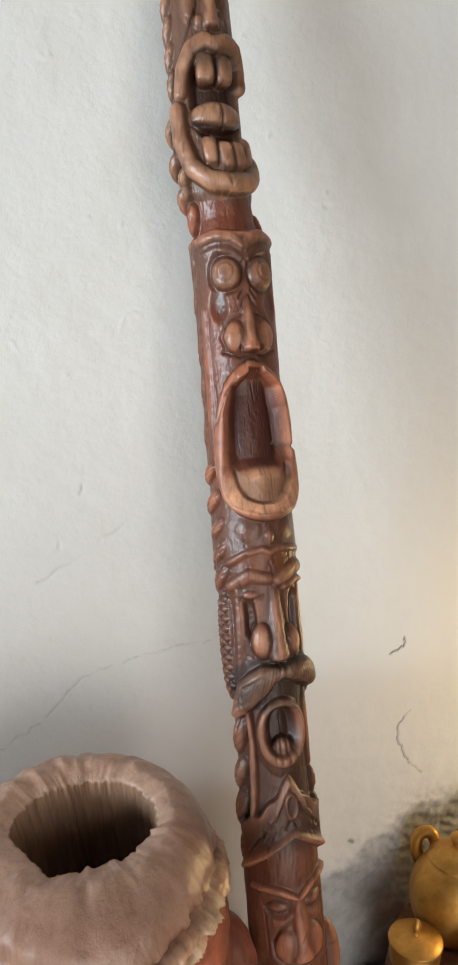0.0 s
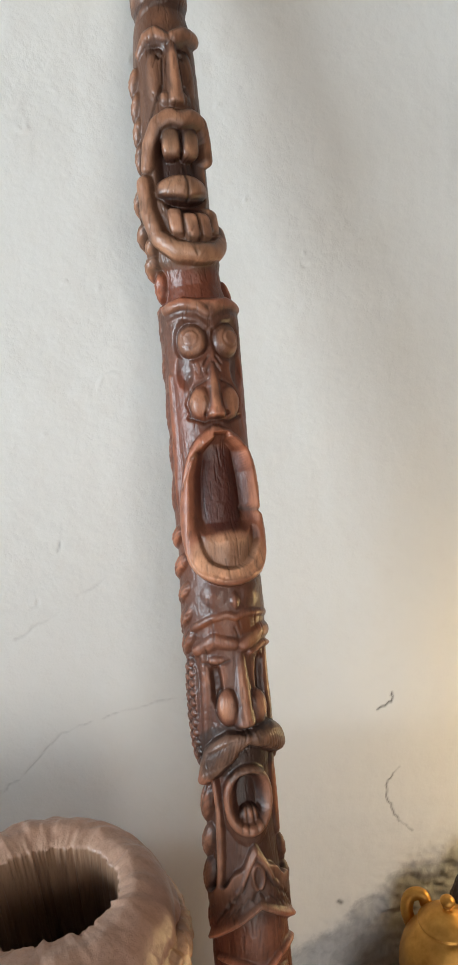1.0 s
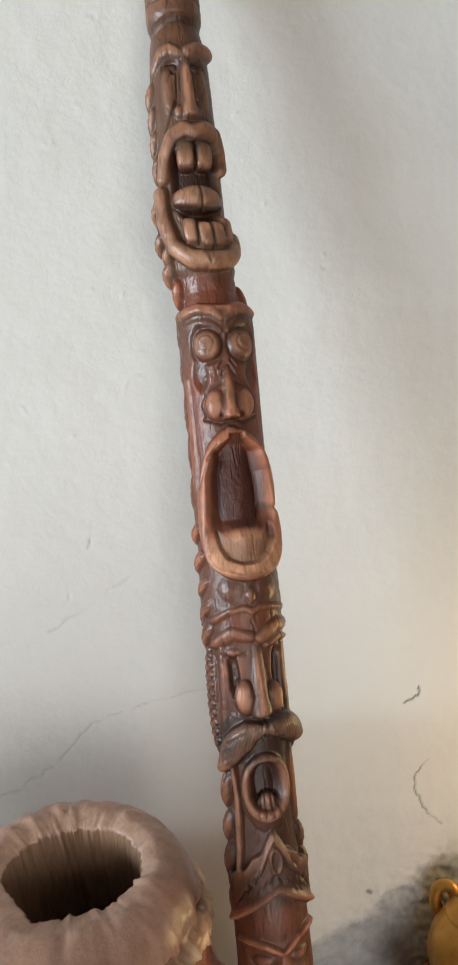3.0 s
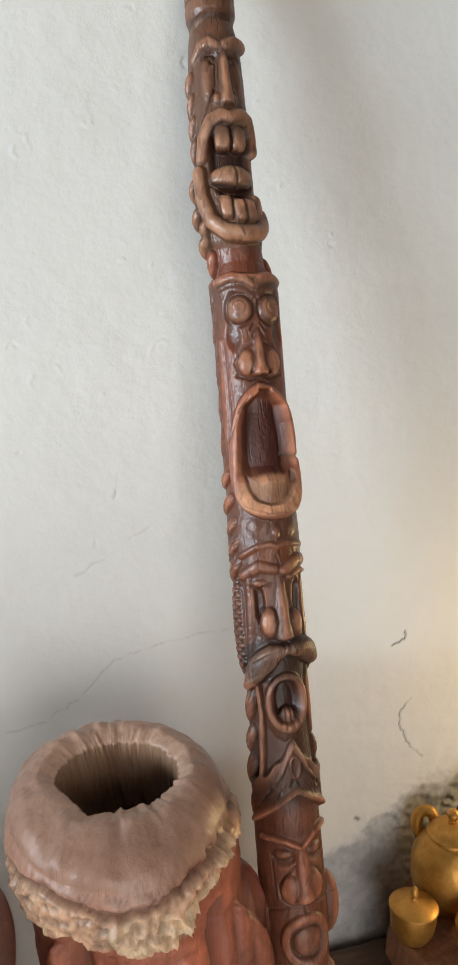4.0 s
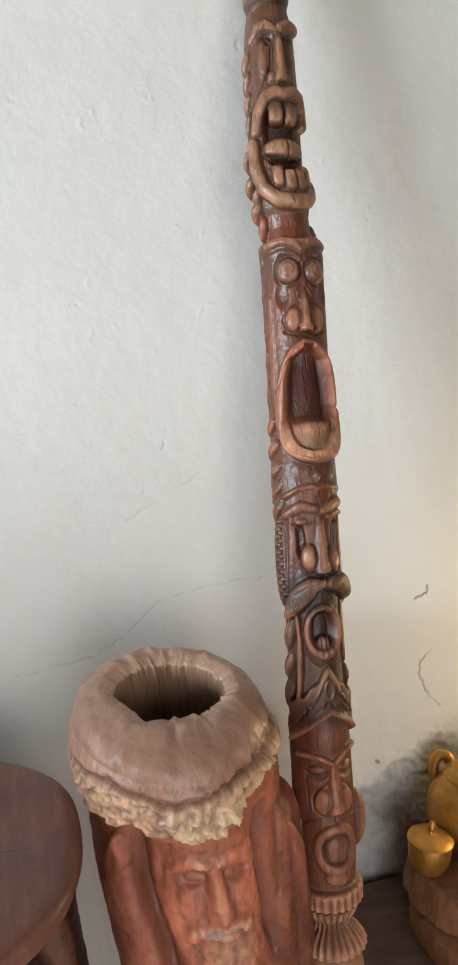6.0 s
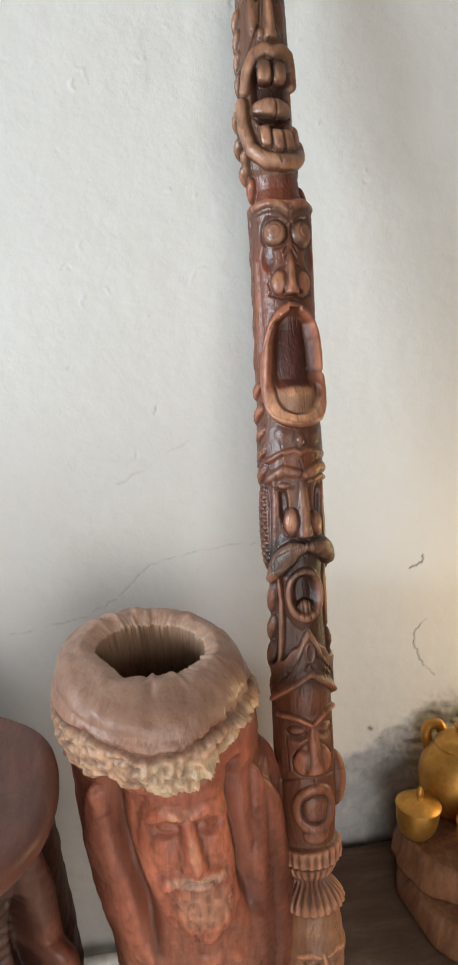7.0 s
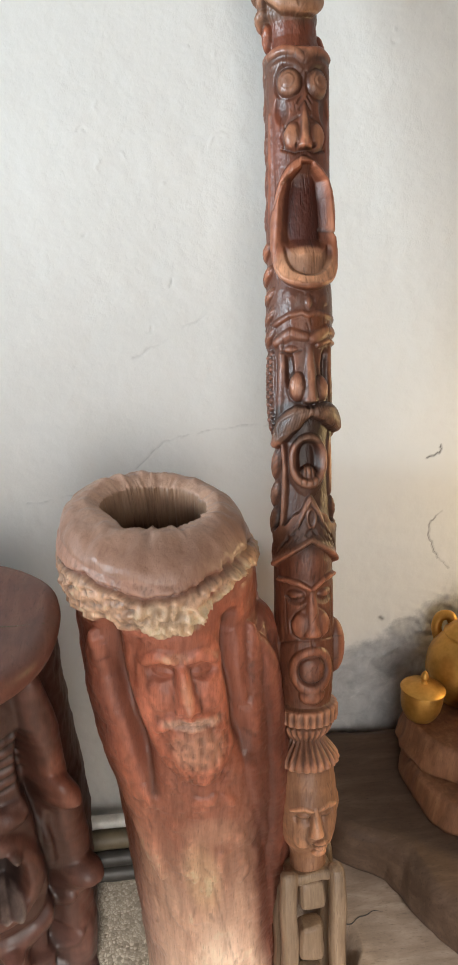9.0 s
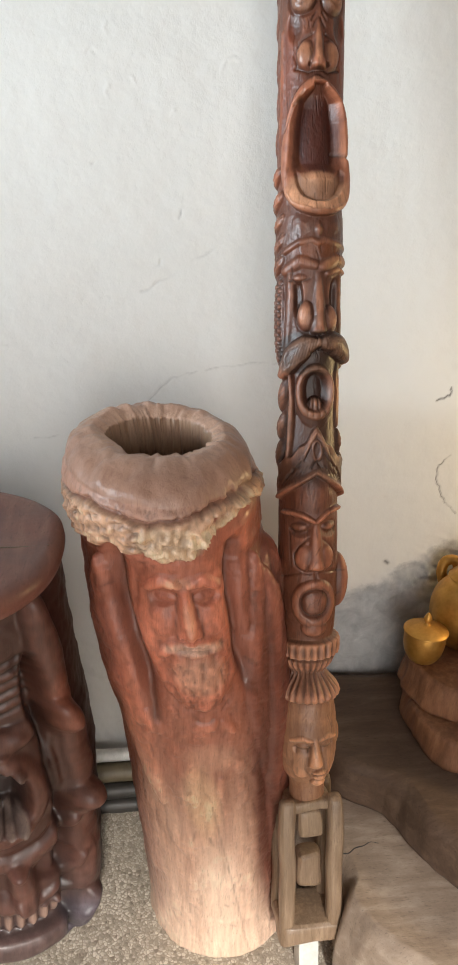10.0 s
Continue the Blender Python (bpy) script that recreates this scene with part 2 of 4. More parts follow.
class Carving:
    """A round piece of wood that is carved in: radius over height and angle. All sizes in millimetres; x runs
    round the surface from the front to its right, z up."""

    def __init__(self, low, high, step, columns, radius):
        self.rows = int((high - low) / step) + 1
        self.cols = columns
        self.z = np.linspace(low, high, self.rows)[:, None] * np.ones((1, columns))
        self.a = np.linspace(-np.pi, np.pi, columns, endpoint=False)[None, :] * np.ones((self.rows, 1))
        self.radius = radius
        self.x = self.a * radius
        self.h = np.full_like(self.z, float(radius))
        self.tone = np.ones((self.rows, columns, 3))

    def span(self, lo, hi):
        i, j = np.searchsorted(self.z[:, 0], (lo, hi))
        return slice(max(i - 1, 0), min(j + 1, self.rows))

    def profile(self, *stops):
        zs, rs = zip(*stops)
        self.h = self.h + np.interp(self.z, zs, rs)

    def inside(self, k, x, z, w, h, p=2.0):
        return 1 - np.abs((self.x[k] - x) / w) ** p - np.abs((self.z[k] - z) / h) ** p

    def dome(self, x, z, w, h, up, p=2.0):
        k = self.span(z - h, z + h)
        self.h[k] += up * np.sqrt(np.clip(self.inside(k, x, z, w, h, p), 0, 1))

    def pit(self, x, z, w, h, depth, p=2.0, soft=0.5):
        k = self.span(z - h, z + h)
        self.h[k] -= depth * smooth_step(self.inside(k, x, z, w, h, p), 0, soft)

    def reach(self, points, w):
        """How far each place lies from a line through points, and the rows that it can touch."""
        zs = [q[1] for q in points]
        k = self.span(min(zs) - w, max(zs) + w)
        x, z = self.x[k], self.z[k]
        best = np.full_like(x, 1e9)
        along = np.zeros_like(x)
        total = 0.0
        for (x0, z0), (x1, z1) in zip(points, points[1:]):
            dx, dz = x1 - x0, z1 - z0
            n = math.hypot(dx, dz)
            t = np.clip(((x - x0) * dx + (z - z0) * dz) / (n * n), 0, 1)
            d = np.hypot(x - x0 - t * dx, z - z0 - t * dz)
            along = np.where(d < best, total + t * n, along)
            best = np.minimum(best, d)
            total += n
        return k, best, along / total

    def roll(self, points, w, up, taper=0.0):
        """A rounded ridge along a line; taper: how much thinner it is at its ends."""
        k, d, t = self.reach(points, w)
        width = w * (1 - taper * np.abs(2 * t - 1) ** 2)
        self.h[k] += up * np.sqrt(np.clip(1 - (d / width) ** 2, 0, 1))

    def nose(self, x, top, low, w0, w1, up0, up1):
        """A wedge that widens and rises from its bridge to its tip, with nostrils."""
        k = self.span(low - 0.5 * w1, top + w0)
        z, dx = self.z[k], self.x[k] - x
        t = np.clip((top - z) / (top - low), 0, 1)
        width, up = w0 + (w1 - w0) * t ** 1.7, up0 + (up1 - up0) * t ** 1.2
        side = np.clip(1 - np.abs(dx / width) ** 1.7, 0, 1) ** 0.75
        end = np.sqrt(np.clip(1 - (np.clip(low - z, 0, 99) / (0.45 * w1)) ** 2, 0, 1)) * smooth_step(top + w0 - z, 0, 1.4 * w0)
        ridge = 1 + 0.35 * np.exp(-((dx / (0.30 * w1)) ** 2)) * t
        self.h[k] += up * side * end * ridge
        for s in (-1, 1):
            self.pit(x + 0.42 * w1 * s, low - 0.20 * w1, 0.22 * w1, 0.20 * w1, 0.5 * up1)
            self.groove([(x + s * w0 * 1.1, top - 4), (x + s * w1 * 0.98, low + 0.35 * w1), (x + s * 0.85 * w1, low - 0.2 * w1)], 1.2, 1.3)

    def solid(self, *stops):
        """The body's radius up the height."""
        zs, rs = zip(*stops)
        self.h = np.interp(self.z, zs, rs)

    def form(self, x, z, w, h, level, crown, p=2.0):
        """A rounded form that rises out of the body: level at its rim, crown more at its middle."""
        k = self.span(z - h, z + h)
        s = self.inside(k, x, z, w, h, p)
        self.h[k] = np.where(s > 0, np.maximum(self.h[k], level - 2.5 + (crown + 2.5) * np.sqrt(np.clip(s, 0, 1))), self.h[k])

    def ridge(self, points, w, level, crown, taper=0.0):
        """A rounded ridge along a line, merged with the body."""
        k, d, t = self.reach(points, w)
        if isinstance(level, tuple):
            level = np.interp(self.z[k], level[0::2], level[1::2])
        width = w * (1 - taper * np.abs(2 * t - 1) ** 2)
        s = 1 - (d / width) ** 2
        self.h[k] = np.where(s > 0, np.maximum(self.h[k], level - 3.0 + (crown + 3.0) * np.sqrt(np.clip(s, 0, 1))), self.h[k])

    def hollow(self, x, z, w, h, level, soft=0.6, p=2.0, stain_shade=0.42):
        """Cuts down to a level, with sloping sides; recess shade is painted into its tone."""
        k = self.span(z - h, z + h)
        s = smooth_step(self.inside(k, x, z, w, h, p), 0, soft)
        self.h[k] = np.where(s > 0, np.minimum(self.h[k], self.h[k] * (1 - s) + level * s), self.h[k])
        self.tone[k] *= 1 - stain_shade * s[..., None]

    def bridge(self, x, top, low, w0, w1, level0, level1):
        """A straight-backed nose that widens and rises to its tip."""
        k = self.span(low - w1, top + w0)
        z, dx = self.z[k], self.x[k] - x
        t = np.clip((top - z) / (top - low), 0, 1)
        width = w0 + (w1 - w0) * t
        side = np.clip(1 - np.abs(dx / (1.5 * width)) ** 2.2, 0, 1) ** 0.8
        end = np.sqrt(np.clip(1 - (np.clip(low - z, 0, 99) / (0.7 * w1)) ** 2, 0, 1))
        base = level0 - 7
        up = (level0 + (level1 - level0) * t ** 1.1 - base) * side * end * smooth_step(top + w0 - z, 0, 1.5 * w0)
        self.h[k] = np.where(up > 0.2, np.maximum(self.h[k], base + up), self.h[k])

    def leaf(self, x, z, w, h, level, up, lean):
        """A carved leaf or curl, pointed at its foot, with a midrib and veins."""
        k = self.span(z - h, z + h)
        v = (self.z[k] - z) / h
        u = (self.x[k] - x - lean * w * v * 1.5) / (w * (0.78 + 0.22 * v))
        s = 1 - np.abs(u) ** 1.8 - np.abs(v) ** 2
        self.h[k] = np.where(s > 0, np.maximum(self.h[k], level - 2 + (up + 2) * np.clip(s, 0, 1) ** 0.55), self.h[k])
        self.groove([(x - lean * w * 1.1, z - 0.8 * h), (x + lean * w * 1.1, z + 0.75 * h)], 1.0, 1.3, 0.4)
        for j in (-0.45, -0.05, 0.35):
            for s in (-1, 1):
                self.groove([(x + lean * w * j, z + j * h), (x + lean * w * j + s * 0.7 * w, z + (j + 0.35) * h)], 0.8, 0.8, 0.3)

    def groove(self, points, w, depth, stain_shade=0.55):
        k, d, _ = self.reach(points, 3 * w)
        cut = np.exp(-((d / w) ** 2))
        self.h[k] -= depth * cut
        # the cut's tone is darkened too, stain and painted crease shade in one
        self.tone[k] *= 1 - stain_shade * cut[..., None]

    def tint(self, x, z, w, h, colour, p=2.0, soft=0.6, power=1.0):
        k = self.span(z - h, z + h)
        s = power * smooth_step(self.inside(k, x, z, w, h, p), 0, soft)[..., None]
        self.tone[k] = self.tone[k] * (1 - s) + np.array(colour) * s

    def bands(self, *stops, stray=0.0):
        """Base colours up the height; stray: how far their bounds wander."""
        zs = [q[0] for q in stops]
        z = self.z + stray * (value_noise(self.x / 34 + 50, self.z / 70, 41) + 0.6 * value_noise(self.x / 11 + 50, self.z / 40, 42))
        for n in range(3):
            self.tone[..., n] = np.interp(z, zs, [q[1][n] for q in stops])

    def chisel(self, depth, size, seed):
        n = value_noise(self.x / size + 40, self.z / size, seed) + 0.5 * value_noise(self.x / size * 2.3 + 9, self.z / size * 2.1, seed + 1)
        self.h += depth * n

    def enrich(self, power):
        """A stronger wood colour."""
        grey = self.tone.mean(-1, keepdims=True)
        self.tone = np.clip(grey + power * (self.tone - grey), 0.01, 1)

    def wear_shade(self, reach, power, gain, bare=None):
        """Lightens proud wood towards a bare colour: wear, with painted light over shaded recesses."""
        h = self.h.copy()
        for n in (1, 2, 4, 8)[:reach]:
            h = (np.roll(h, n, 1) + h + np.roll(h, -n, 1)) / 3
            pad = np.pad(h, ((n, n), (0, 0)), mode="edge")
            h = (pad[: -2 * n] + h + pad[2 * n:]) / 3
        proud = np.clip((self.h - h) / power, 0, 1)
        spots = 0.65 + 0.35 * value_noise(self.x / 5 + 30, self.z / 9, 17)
        lift = (proud * spots)[..., None]
        self.tone *= 1 + gain * lift * np.array((1.0, 0.98, 0.94))
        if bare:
            self.tone += 0.4 * lift * (np.array(bare) - self.tone)

    def soften(self, times=1):
        for _ in range(times):
            h = self.h
            h = (np.roll(h, 1, 1) + 2 * h + np.roll(h, -1, 1)) / 4
            h[1:-1] = (h[:-2] + 2 * h[1:-1] + h[2:]) / 4
            self.h = h

    def places(self):
        r = self.h / 1000
        return np.stack([r * np.sin(self.a), -r * np.cos(self.a), self.z / 1000], -1)


def ellipse(x, z, w, h, n=28, lo=0, hi=360):
    return [(x + w * math.sin(radians(lo + (hi - lo) * i / n)), z + h * math.cos(radians(lo + (hi - lo) * i / n))) for i in range(n + 1)]


def box_bm(x0, x1, y0, y1, z0, z1, bevel=0.0):
    bm = bmesh.new()
    bmesh.ops.create_cube(bm, size=1.0, matrix=Matrix.Translation(((x0 + x1) / 2, (y0 + y1) / 2, (z0 + z1) / 2)) @ Matrix.Diagonal((x1 - x0, y1 - y0, z1 - z0, 1)))
    if bevel:
        bmesh.ops.bevel(bm, geom=bm.edges[:], offset=bevel, segments=3, profile=0.6, affect="EDGES")
    return bm


def lathe_places(stops, n=48):
    """Places of a turned shape from (radius, height) stops."""
    a = np.linspace(0, 2 * np.pi, n, endpoint=False)
    return np.array([[(r * math.cos(t), r * math.sin(t), z) for t in a] for r, z in stops])


def curve_stops(stops, n):
    """More stops along a smooth line through the given ones."""
    q = np.array(stops, float)
    out = []
    for i in range(len(q) - 1):
        p0, p1, p2, p3 = q[max(i - 1, 0)], q[i], q[i + 1], q[min(i + 2, len(q) - 1)]
        for t in np.linspace(0, 1, n, endpoint=False):
            out.append(0.5 * (2 * p1 + (p2 - p0) * t + (2 * p0 - 5 * p1 + 4 * p2 - p3) * t * t + (3 * p1 - p0 - 3 * p2 + p3) * t ** 3))
    return np.array(out + [q[-1]])


def pipe_places(path, radii, n=20):
    """Places of a bent tube along a path."""
    path = np.array(path, float)
    rows = []
    for i, p in enumerate(path):
        d = Vector(path[min(i + 1, len(path) - 1)] - path[max(i - 1, 0)]).normalized()
        side = d.cross(Vector((0.13, 0.98, 0.21))).normalized()
        up = side.cross(d)
        r = radii[i] if hasattr(radii, "__len__") else radii
        rows.append([tuple(Vector(p) + side * float(r * math.cos(t)) + up * float(r * math.sin(t))) for t in np.linspace(0, 2 * np.pi, n, endpoint=False)])
    return np.array(rows)


# ---- the room ----
WALL_Y = 0.985
X0, X1, Y0, TOP = -2.2, 1.9, -2.5, 2.75


def crack_line(points, seed, wobble=0.004):
    rnd = random.Random(seed)
    out = []
    for (x0, z0), (x1, z1) in zip(points, points[1:]):
        for i in range(6):
            out.append((x0 + (x1 - x0) * i / 6 + rnd.uniform(-wobble, wobble), z0 + (z1 - z0) * i / 6 + rnd.uniform(-wobble, wobble)))
    return out + [points[-1]]


def plaster_wall():
    """The plastered wall behind, with its cracks, pocks and the bare patch near the floor."""
    xs = np.concatenate([np.linspace(X0, -0.95, 30, endpoint=False), np.linspace(-0.95, 0.75, 680, endpoint=False), np.linspace(0.75, X1, 30)])
    zs = np.concatenate([np.linspace(0, 0.35, 60, endpoint=False), np.linspace(0.35, 2.0, 660, endpoint=False), np.linspace(2.0, TOP, 30)])
    x, z = np.meshgrid(xs, zs)
    y = np.full_like(x, WALL_Y)
    y += 0.0030 * value_noise(x * 3, z * 3, 3) + 0.0012 * value_noise(x * 11, z * 11, 4) + 0.0004 * value_noise(x * 45, z * 45, 5)
    crack = np.zeros_like(x)

    def carve(points, w, depth, dark, skip=0.0):
        nonlocal y, crack
        best = np.full_like(x, 1e9)
        for (x0, z0), (x1, z1) in zip(points, points[1:]):
            dx, dz = x1 - x0, z1 - z0
            t = np.clip(((x - x0) * dx + (z - z0) * dz) / (dx * dx + dz * dz + 1e-12), 0, 1)
            best = np.minimum(best, np.hypot(x - x0 - t * dx, z - z0 - t * dz))
        s = np.exp(-((best / w) ** 2))
        if skip:
            s *= smooth_step(value_noise(x * 60, z * 60, 8), -skip, 1 - skip)
        y = y + depth * s
        crack = np.maximum(crack, dark * s)

    carve(crack_line([(-0.446, 0.765), (-0.321, 0.791), (-0.266, 0.822), (-0.218, 0.875), (-0.152, 0.890), (-0.087, 0.901), (-0.036, 0.903)], 1, 0.003), 0.0011, 0.0010, 0.24, 0.7)
    carve(crack_line([(-0.366, 0.995), (-0.256, 1.020), (-0.186, 1.065), (-0.126, 1.105)], 2, 0.004), 0.0016, 0.001, 0.16, 0.2)
    carve(crack_line([(-0.199, 1.193), (-0.205, 1.173), (-0.212, 1.128)], 3, 0.001), 0.0013, 0.001, 0.5, 0.3)
    carve(crack_line([(0.286, 0.865), (0.285, 0.850), (0.261, 0.840)], 4, 0.0015), 0.0017, 0.0006, 0.95)
    carve(crack_line([(0.304, 0.735), (0.284, 0.717), (0.282, 0.693), (0.300, 0.651), (0.314, 0.637), (0.334, 0.617)], 5, 0.002), 0.0014, 0.0006, 0.8, 0.6)
    carve([(0.207, 0.516), (0.212, 0.512)], 0.0035, 0.001, 0.8)
    carve(crack_line([(0.194, 0.405), (0.239, 0.440), (0.269, 0.465), (0.304, 0.495)], 6, 0.006), 0.004, -0.003, 0.0, 0.3)
    rnd = random.Random(21)
    for n in range(34):
        px, pz = rnd.uniform(-0.62, 0.15), rnd.uniform(0.85, 1.95)
        px = px if n < 40 else px + 0.35
        a, r = rnd.uniform(0, 6.3), rnd.uniform(0.002, 0.008)
        carve([(px, pz), (px + r * math.cos(a), pz + r * math.sin(a)), (px + 1.6 * r * math.cos(a + 0.7), pz + 1.6 * r * math.sin(a + 0.7))],
              rnd.uniform(0.0010, 0.0019), rnd.choice((0.0013, -0.0012)), rnd.choice((0.0, 0.0, 0.12)))
    for cx, cz, r, seed in ((-0.21, 1.66, 0.028, 31), (-0.33, 1.60, 0.022, 32), (-0.30, 1.30, 0.024, 33), (-0.13, 1.33, 0.030, 34)):
        carve(crack_line([(cx + r * math.cos(t), cz + r * math.sin(t)) for t in (0.0, 1.1, 2.3, 3.2, 4.1)], seed, 0.003), 0.0014, -0.0012, 0.0, 0.2)
    # grey bare-cement patch; the teapot's shade on the wall is coloured in with it
    edge = np.interp(x, (-0.6, -0.1, 0.05, 0.19, 0.24, 0.33, 0.42, 0.55), (0.34, 0.38, 0.42, 0.465, 0.50, 0.55, 0.565, 0.58))
    stain_shade = smooth_step(edge + 0.03 - z, -0.03, 0.07)
    low = smooth_step(x, -0.05, 0.12)
    stain_shade = stain_shade * (0.30 + 0.55 * low)
    y = y - stain_shade * (0.0030 * value_noise(x * 34 + z * 20, z * 60, 11) + 0.0016 * value_noise(x * 110, z * 120, 12))
    p = np.stack([x, y, z], -1)[:, ::1]
    ob = grid_object("wall_north", p, PLASTER, wrap=False, caps=False, colours=(("crack", crack), ("stain_shade", stain_shade)))
    ob.data.flip_normals() if ob.data.polygons[0].normal.y > 0 else None
    tagged(ob, "uneven off-white plastered wall with fine cracks", "wall", kind="structure")
    back = part("wall_backing", box_bm(X0, X1, WALL_Y + 0.03, WALL_Y + 0.22, 0, TOP), CEILING, ob, smooth=False)
    return ob


plaster_wall()


def plain_wall(name, x0, x1, y0, y1, z0, z1, material=None, label="plain off-white plastered wall of the room"):
    return tagged(part(name, box_bm(x0, x1, y0, y1, z0, z1), material or PLASTER, smooth=False), label, "wall", kind="structure")


def wall_with_opening(name, boxes, label):
    bm = bmesh.new()
    for x0, x1, y0, y1, z0, z1 in boxes:
        bmesh.ops.create_cube(bm, size=1.0, matrix=Matrix.Translation(((x0 + x1) / 2, (y0 + y1) / 2, (z0 + z1) / 2)) @ Matrix.Diagonal((x1 - x0, y1 - y0, z1 - z0, 1)))
    return tagged(part(name, bm, CEILING, smooth=False), label, "wall", kind="structure")


plain_wall("wall_east", X1, X1 + 0.2, Y0, WALL_Y + 0.22, 0, TOP, CEILING)
wall_with_opening("wall_west", ((X0 - 0.2, X0, Y0, -0.8, 0, TOP), (X0 - 0.2, X0, 0.5, WALL_Y + 0.22, 0, TOP),
                                (X0 - 0.2, X0, -0.8, 0.5, 0, 1.0), (X0 - 0.2, X0, -0.8, 0.5, 2.3, TOP)), "off-white wall with a window opening")
wall_with_opening("wall_south", ((X0 - 0.2, -1.1, Y0 - 0.2, Y0, 0, TOP), (0.4, X1 + 0.2, Y0 - 0.2, Y0, 0, TOP), (-1.1, 0.4, Y0 - 0.2, Y0, 2.15, TOP)),
                  "off-white wall with a doorway opening")
tagged(part("ceiling", box_bm(X0 - 0.2, X1 + 0.2, Y0 - 0.2, WALL_Y + 0.22, TOP, TOP + 0.15), CEILING, smooth=False), "plain pale ceiling of the room", "ceiling", kind="structure")
tagged(part("floor", box_bm(X0 - 0.2, X1 + 0.2, Y0 - 0.2, WALL_Y + 0.22, -0.12, 0.0), FLOOR, smooth=False), "washed pebble floor of small beige stones", "floor", kind="structure")
tagged(part("ground", box_bm(-60, 60, -60, 60, -0.2, -0.125), FLOOR, smooth=False), "pale gravelly ground outside the room", "ground", kind="structure")

# ---- the carved pole ----
POLE_FOOT, POLE_HEAD = Vector((-0.013, 0.562, 0.0)), Vector((-0.067, 0.823, 1.397))


def pole_pose():
    d = (POLE_HEAD - POLE_FOOT).normalized()
    right = Vector((1, 0, 0))
    right = (right - d * right.dot(d)).normalized()
    back = d.cross(right)
    m = Matrix((right, back, d)).transposed().to_4x4()
    m.translation = POLE_FOOT
    return m


def carved_pole():
    c = Carving(306, 1810, 1.05, 330, 42)
    grey, red, brown, tan = (0.265, 0.175, 0.115), (0.36, 0.14, 0.08), (0.26, 0.13, 0.085), (0.86, 0.62, 0.41)
    # near-black tone that paints shade into the open mouths
    dark = (0.085, 0.042, 0.030)
    c.bands((306, tan), (478, tan), (488, (0.56, 0.37, 0.26)), (550, (0.54, 0.35, 0.245)), (576, (0.50, 0.32, 0.22)), (586, (0.40, 0.205, 0.135)), (700, (0.37, 0.18, 0.115)),
            (800, (0.34, 0.165, 0.108)), (816, (0.17, 0.095, 0.066)), (900, (0.17, 0.095, 0.066)), (960, (0.21, 0.105, 0.072)), (1090, brown), (1165, brown), (1185, (0.33, 0.15, 0.09)), (1300, (0.32, 0.135, 0.08)),
            (1395, (0.29, 0.135, 0.084)), (1448, (0.22, 0.125, 0.085)), (1458, red), (1484, red), (1494, grey), (1810, (0.265, 0.165, 0.11)), stray=5)
    c.solid((306, 27), (340, 27), (349, 30), (360, 37), (376, 42), (395, 44.5), (425, 45), (455, 43), (477, 40), (483, 40), (486, 47), (491, 48), (500, 43), (519, 27), (524, 26), (536, 36),
            (546, 40), (549, 35), (553, 46), (575, 47), (579, 37), (592, 39), (620, 41), (690, 42.5), (760, 42), (795, 41), (815, 38), (890, 37), (960, 37), (1000, 42), (1090, 43),
            (1130, 45), (1160, 44), (1175, 42), (1300, 43), (1400, 43.5), (1454, 44), (1458, 35), (1473, 32), (1490, 33), (1500, 36.5), (1560, 36.5), (1640, 36), (1720, 34), (1748, 31),
            (1762, 28), (1770, 29), (1776, 31.5), (1788, 32), (1790, 29.5), (1793, 31.5), (1805, 31.5), (1810, 27))
    # the small round head
    for s in (-1, 1):
        c.hollow(2 + 18 * s, 413, 16, 12, 39.5, 0.9, 2.0, 0.15)
        c.ridge([(2 + 5 * s, 425), (2 + 18 * s, 430), (2 + 36 * s, 424)], 5, 45, 2.2, 0.4)
        c.form(2 + 19 * s, 417, 12, 5.5, 41.5, 2.8)
        c.groove([(2 + 8 * s, 414), (2 + 19 * s, 412.5), (2 + 31 * s, 415)], 1.0, 1.4, 0.45)
        c.form(2 + 22 * s, 390, 19, 26, 42.5, 3.0)
        c.form(60 * s, 418, 9, 22, 43, 5)
        c.groove([(2 + 11 * s, 400), (2 + 15 * s, 382), (4 + 9 * s, 366)], 1.5, 1.2, 0.3)
    c.bridge(2, 430, 389, 4.0, 8.5, 46, 55)
    c.form(9, 373, 11, 5, 45, 4.0)
    c.form(9, 366.5, 10, 4.5, 45, 3.0)
    c.groove([(-3, 371), (9, 370), (21, 372)], 1.1, 2.4, 0.6)
    c.form(8, 357, 13, 7, 40, 5.0)
    c.tint(2, 402, 5, 20, (0.80, 0.58, 0.38), 2, 0.8, 0.8)
    c.tint(-20, 440, 30, 20, (0.62, 0.42, 0.27), 2, 1.0, 0.6)
    # ribbed collars
    k = c.span(484, 579)
    ribs = np.cos(c.a[k] * 25 + 0.35 * np.sin(c.a[k] * 7) + 0.3 * value_noise(c.a[k] * 3 + 9, c.z[k] / 30, 19))
    weight = np.interp(c.z[k], (484, 490, 508, 545, 549, 553, 572, 579), (1.3, 1.9, 1.6, 1.6, 0.2, 1.8, 1.0, 0.0))
    c.h[k] += weight * ribs
    # rib valleys toned darker, for their crease shade
    c.tone[k] *= (1 - 0.30 * np.clip(-ribs, 0, 1) * np.clip(weight, 0, 1))[..., None]
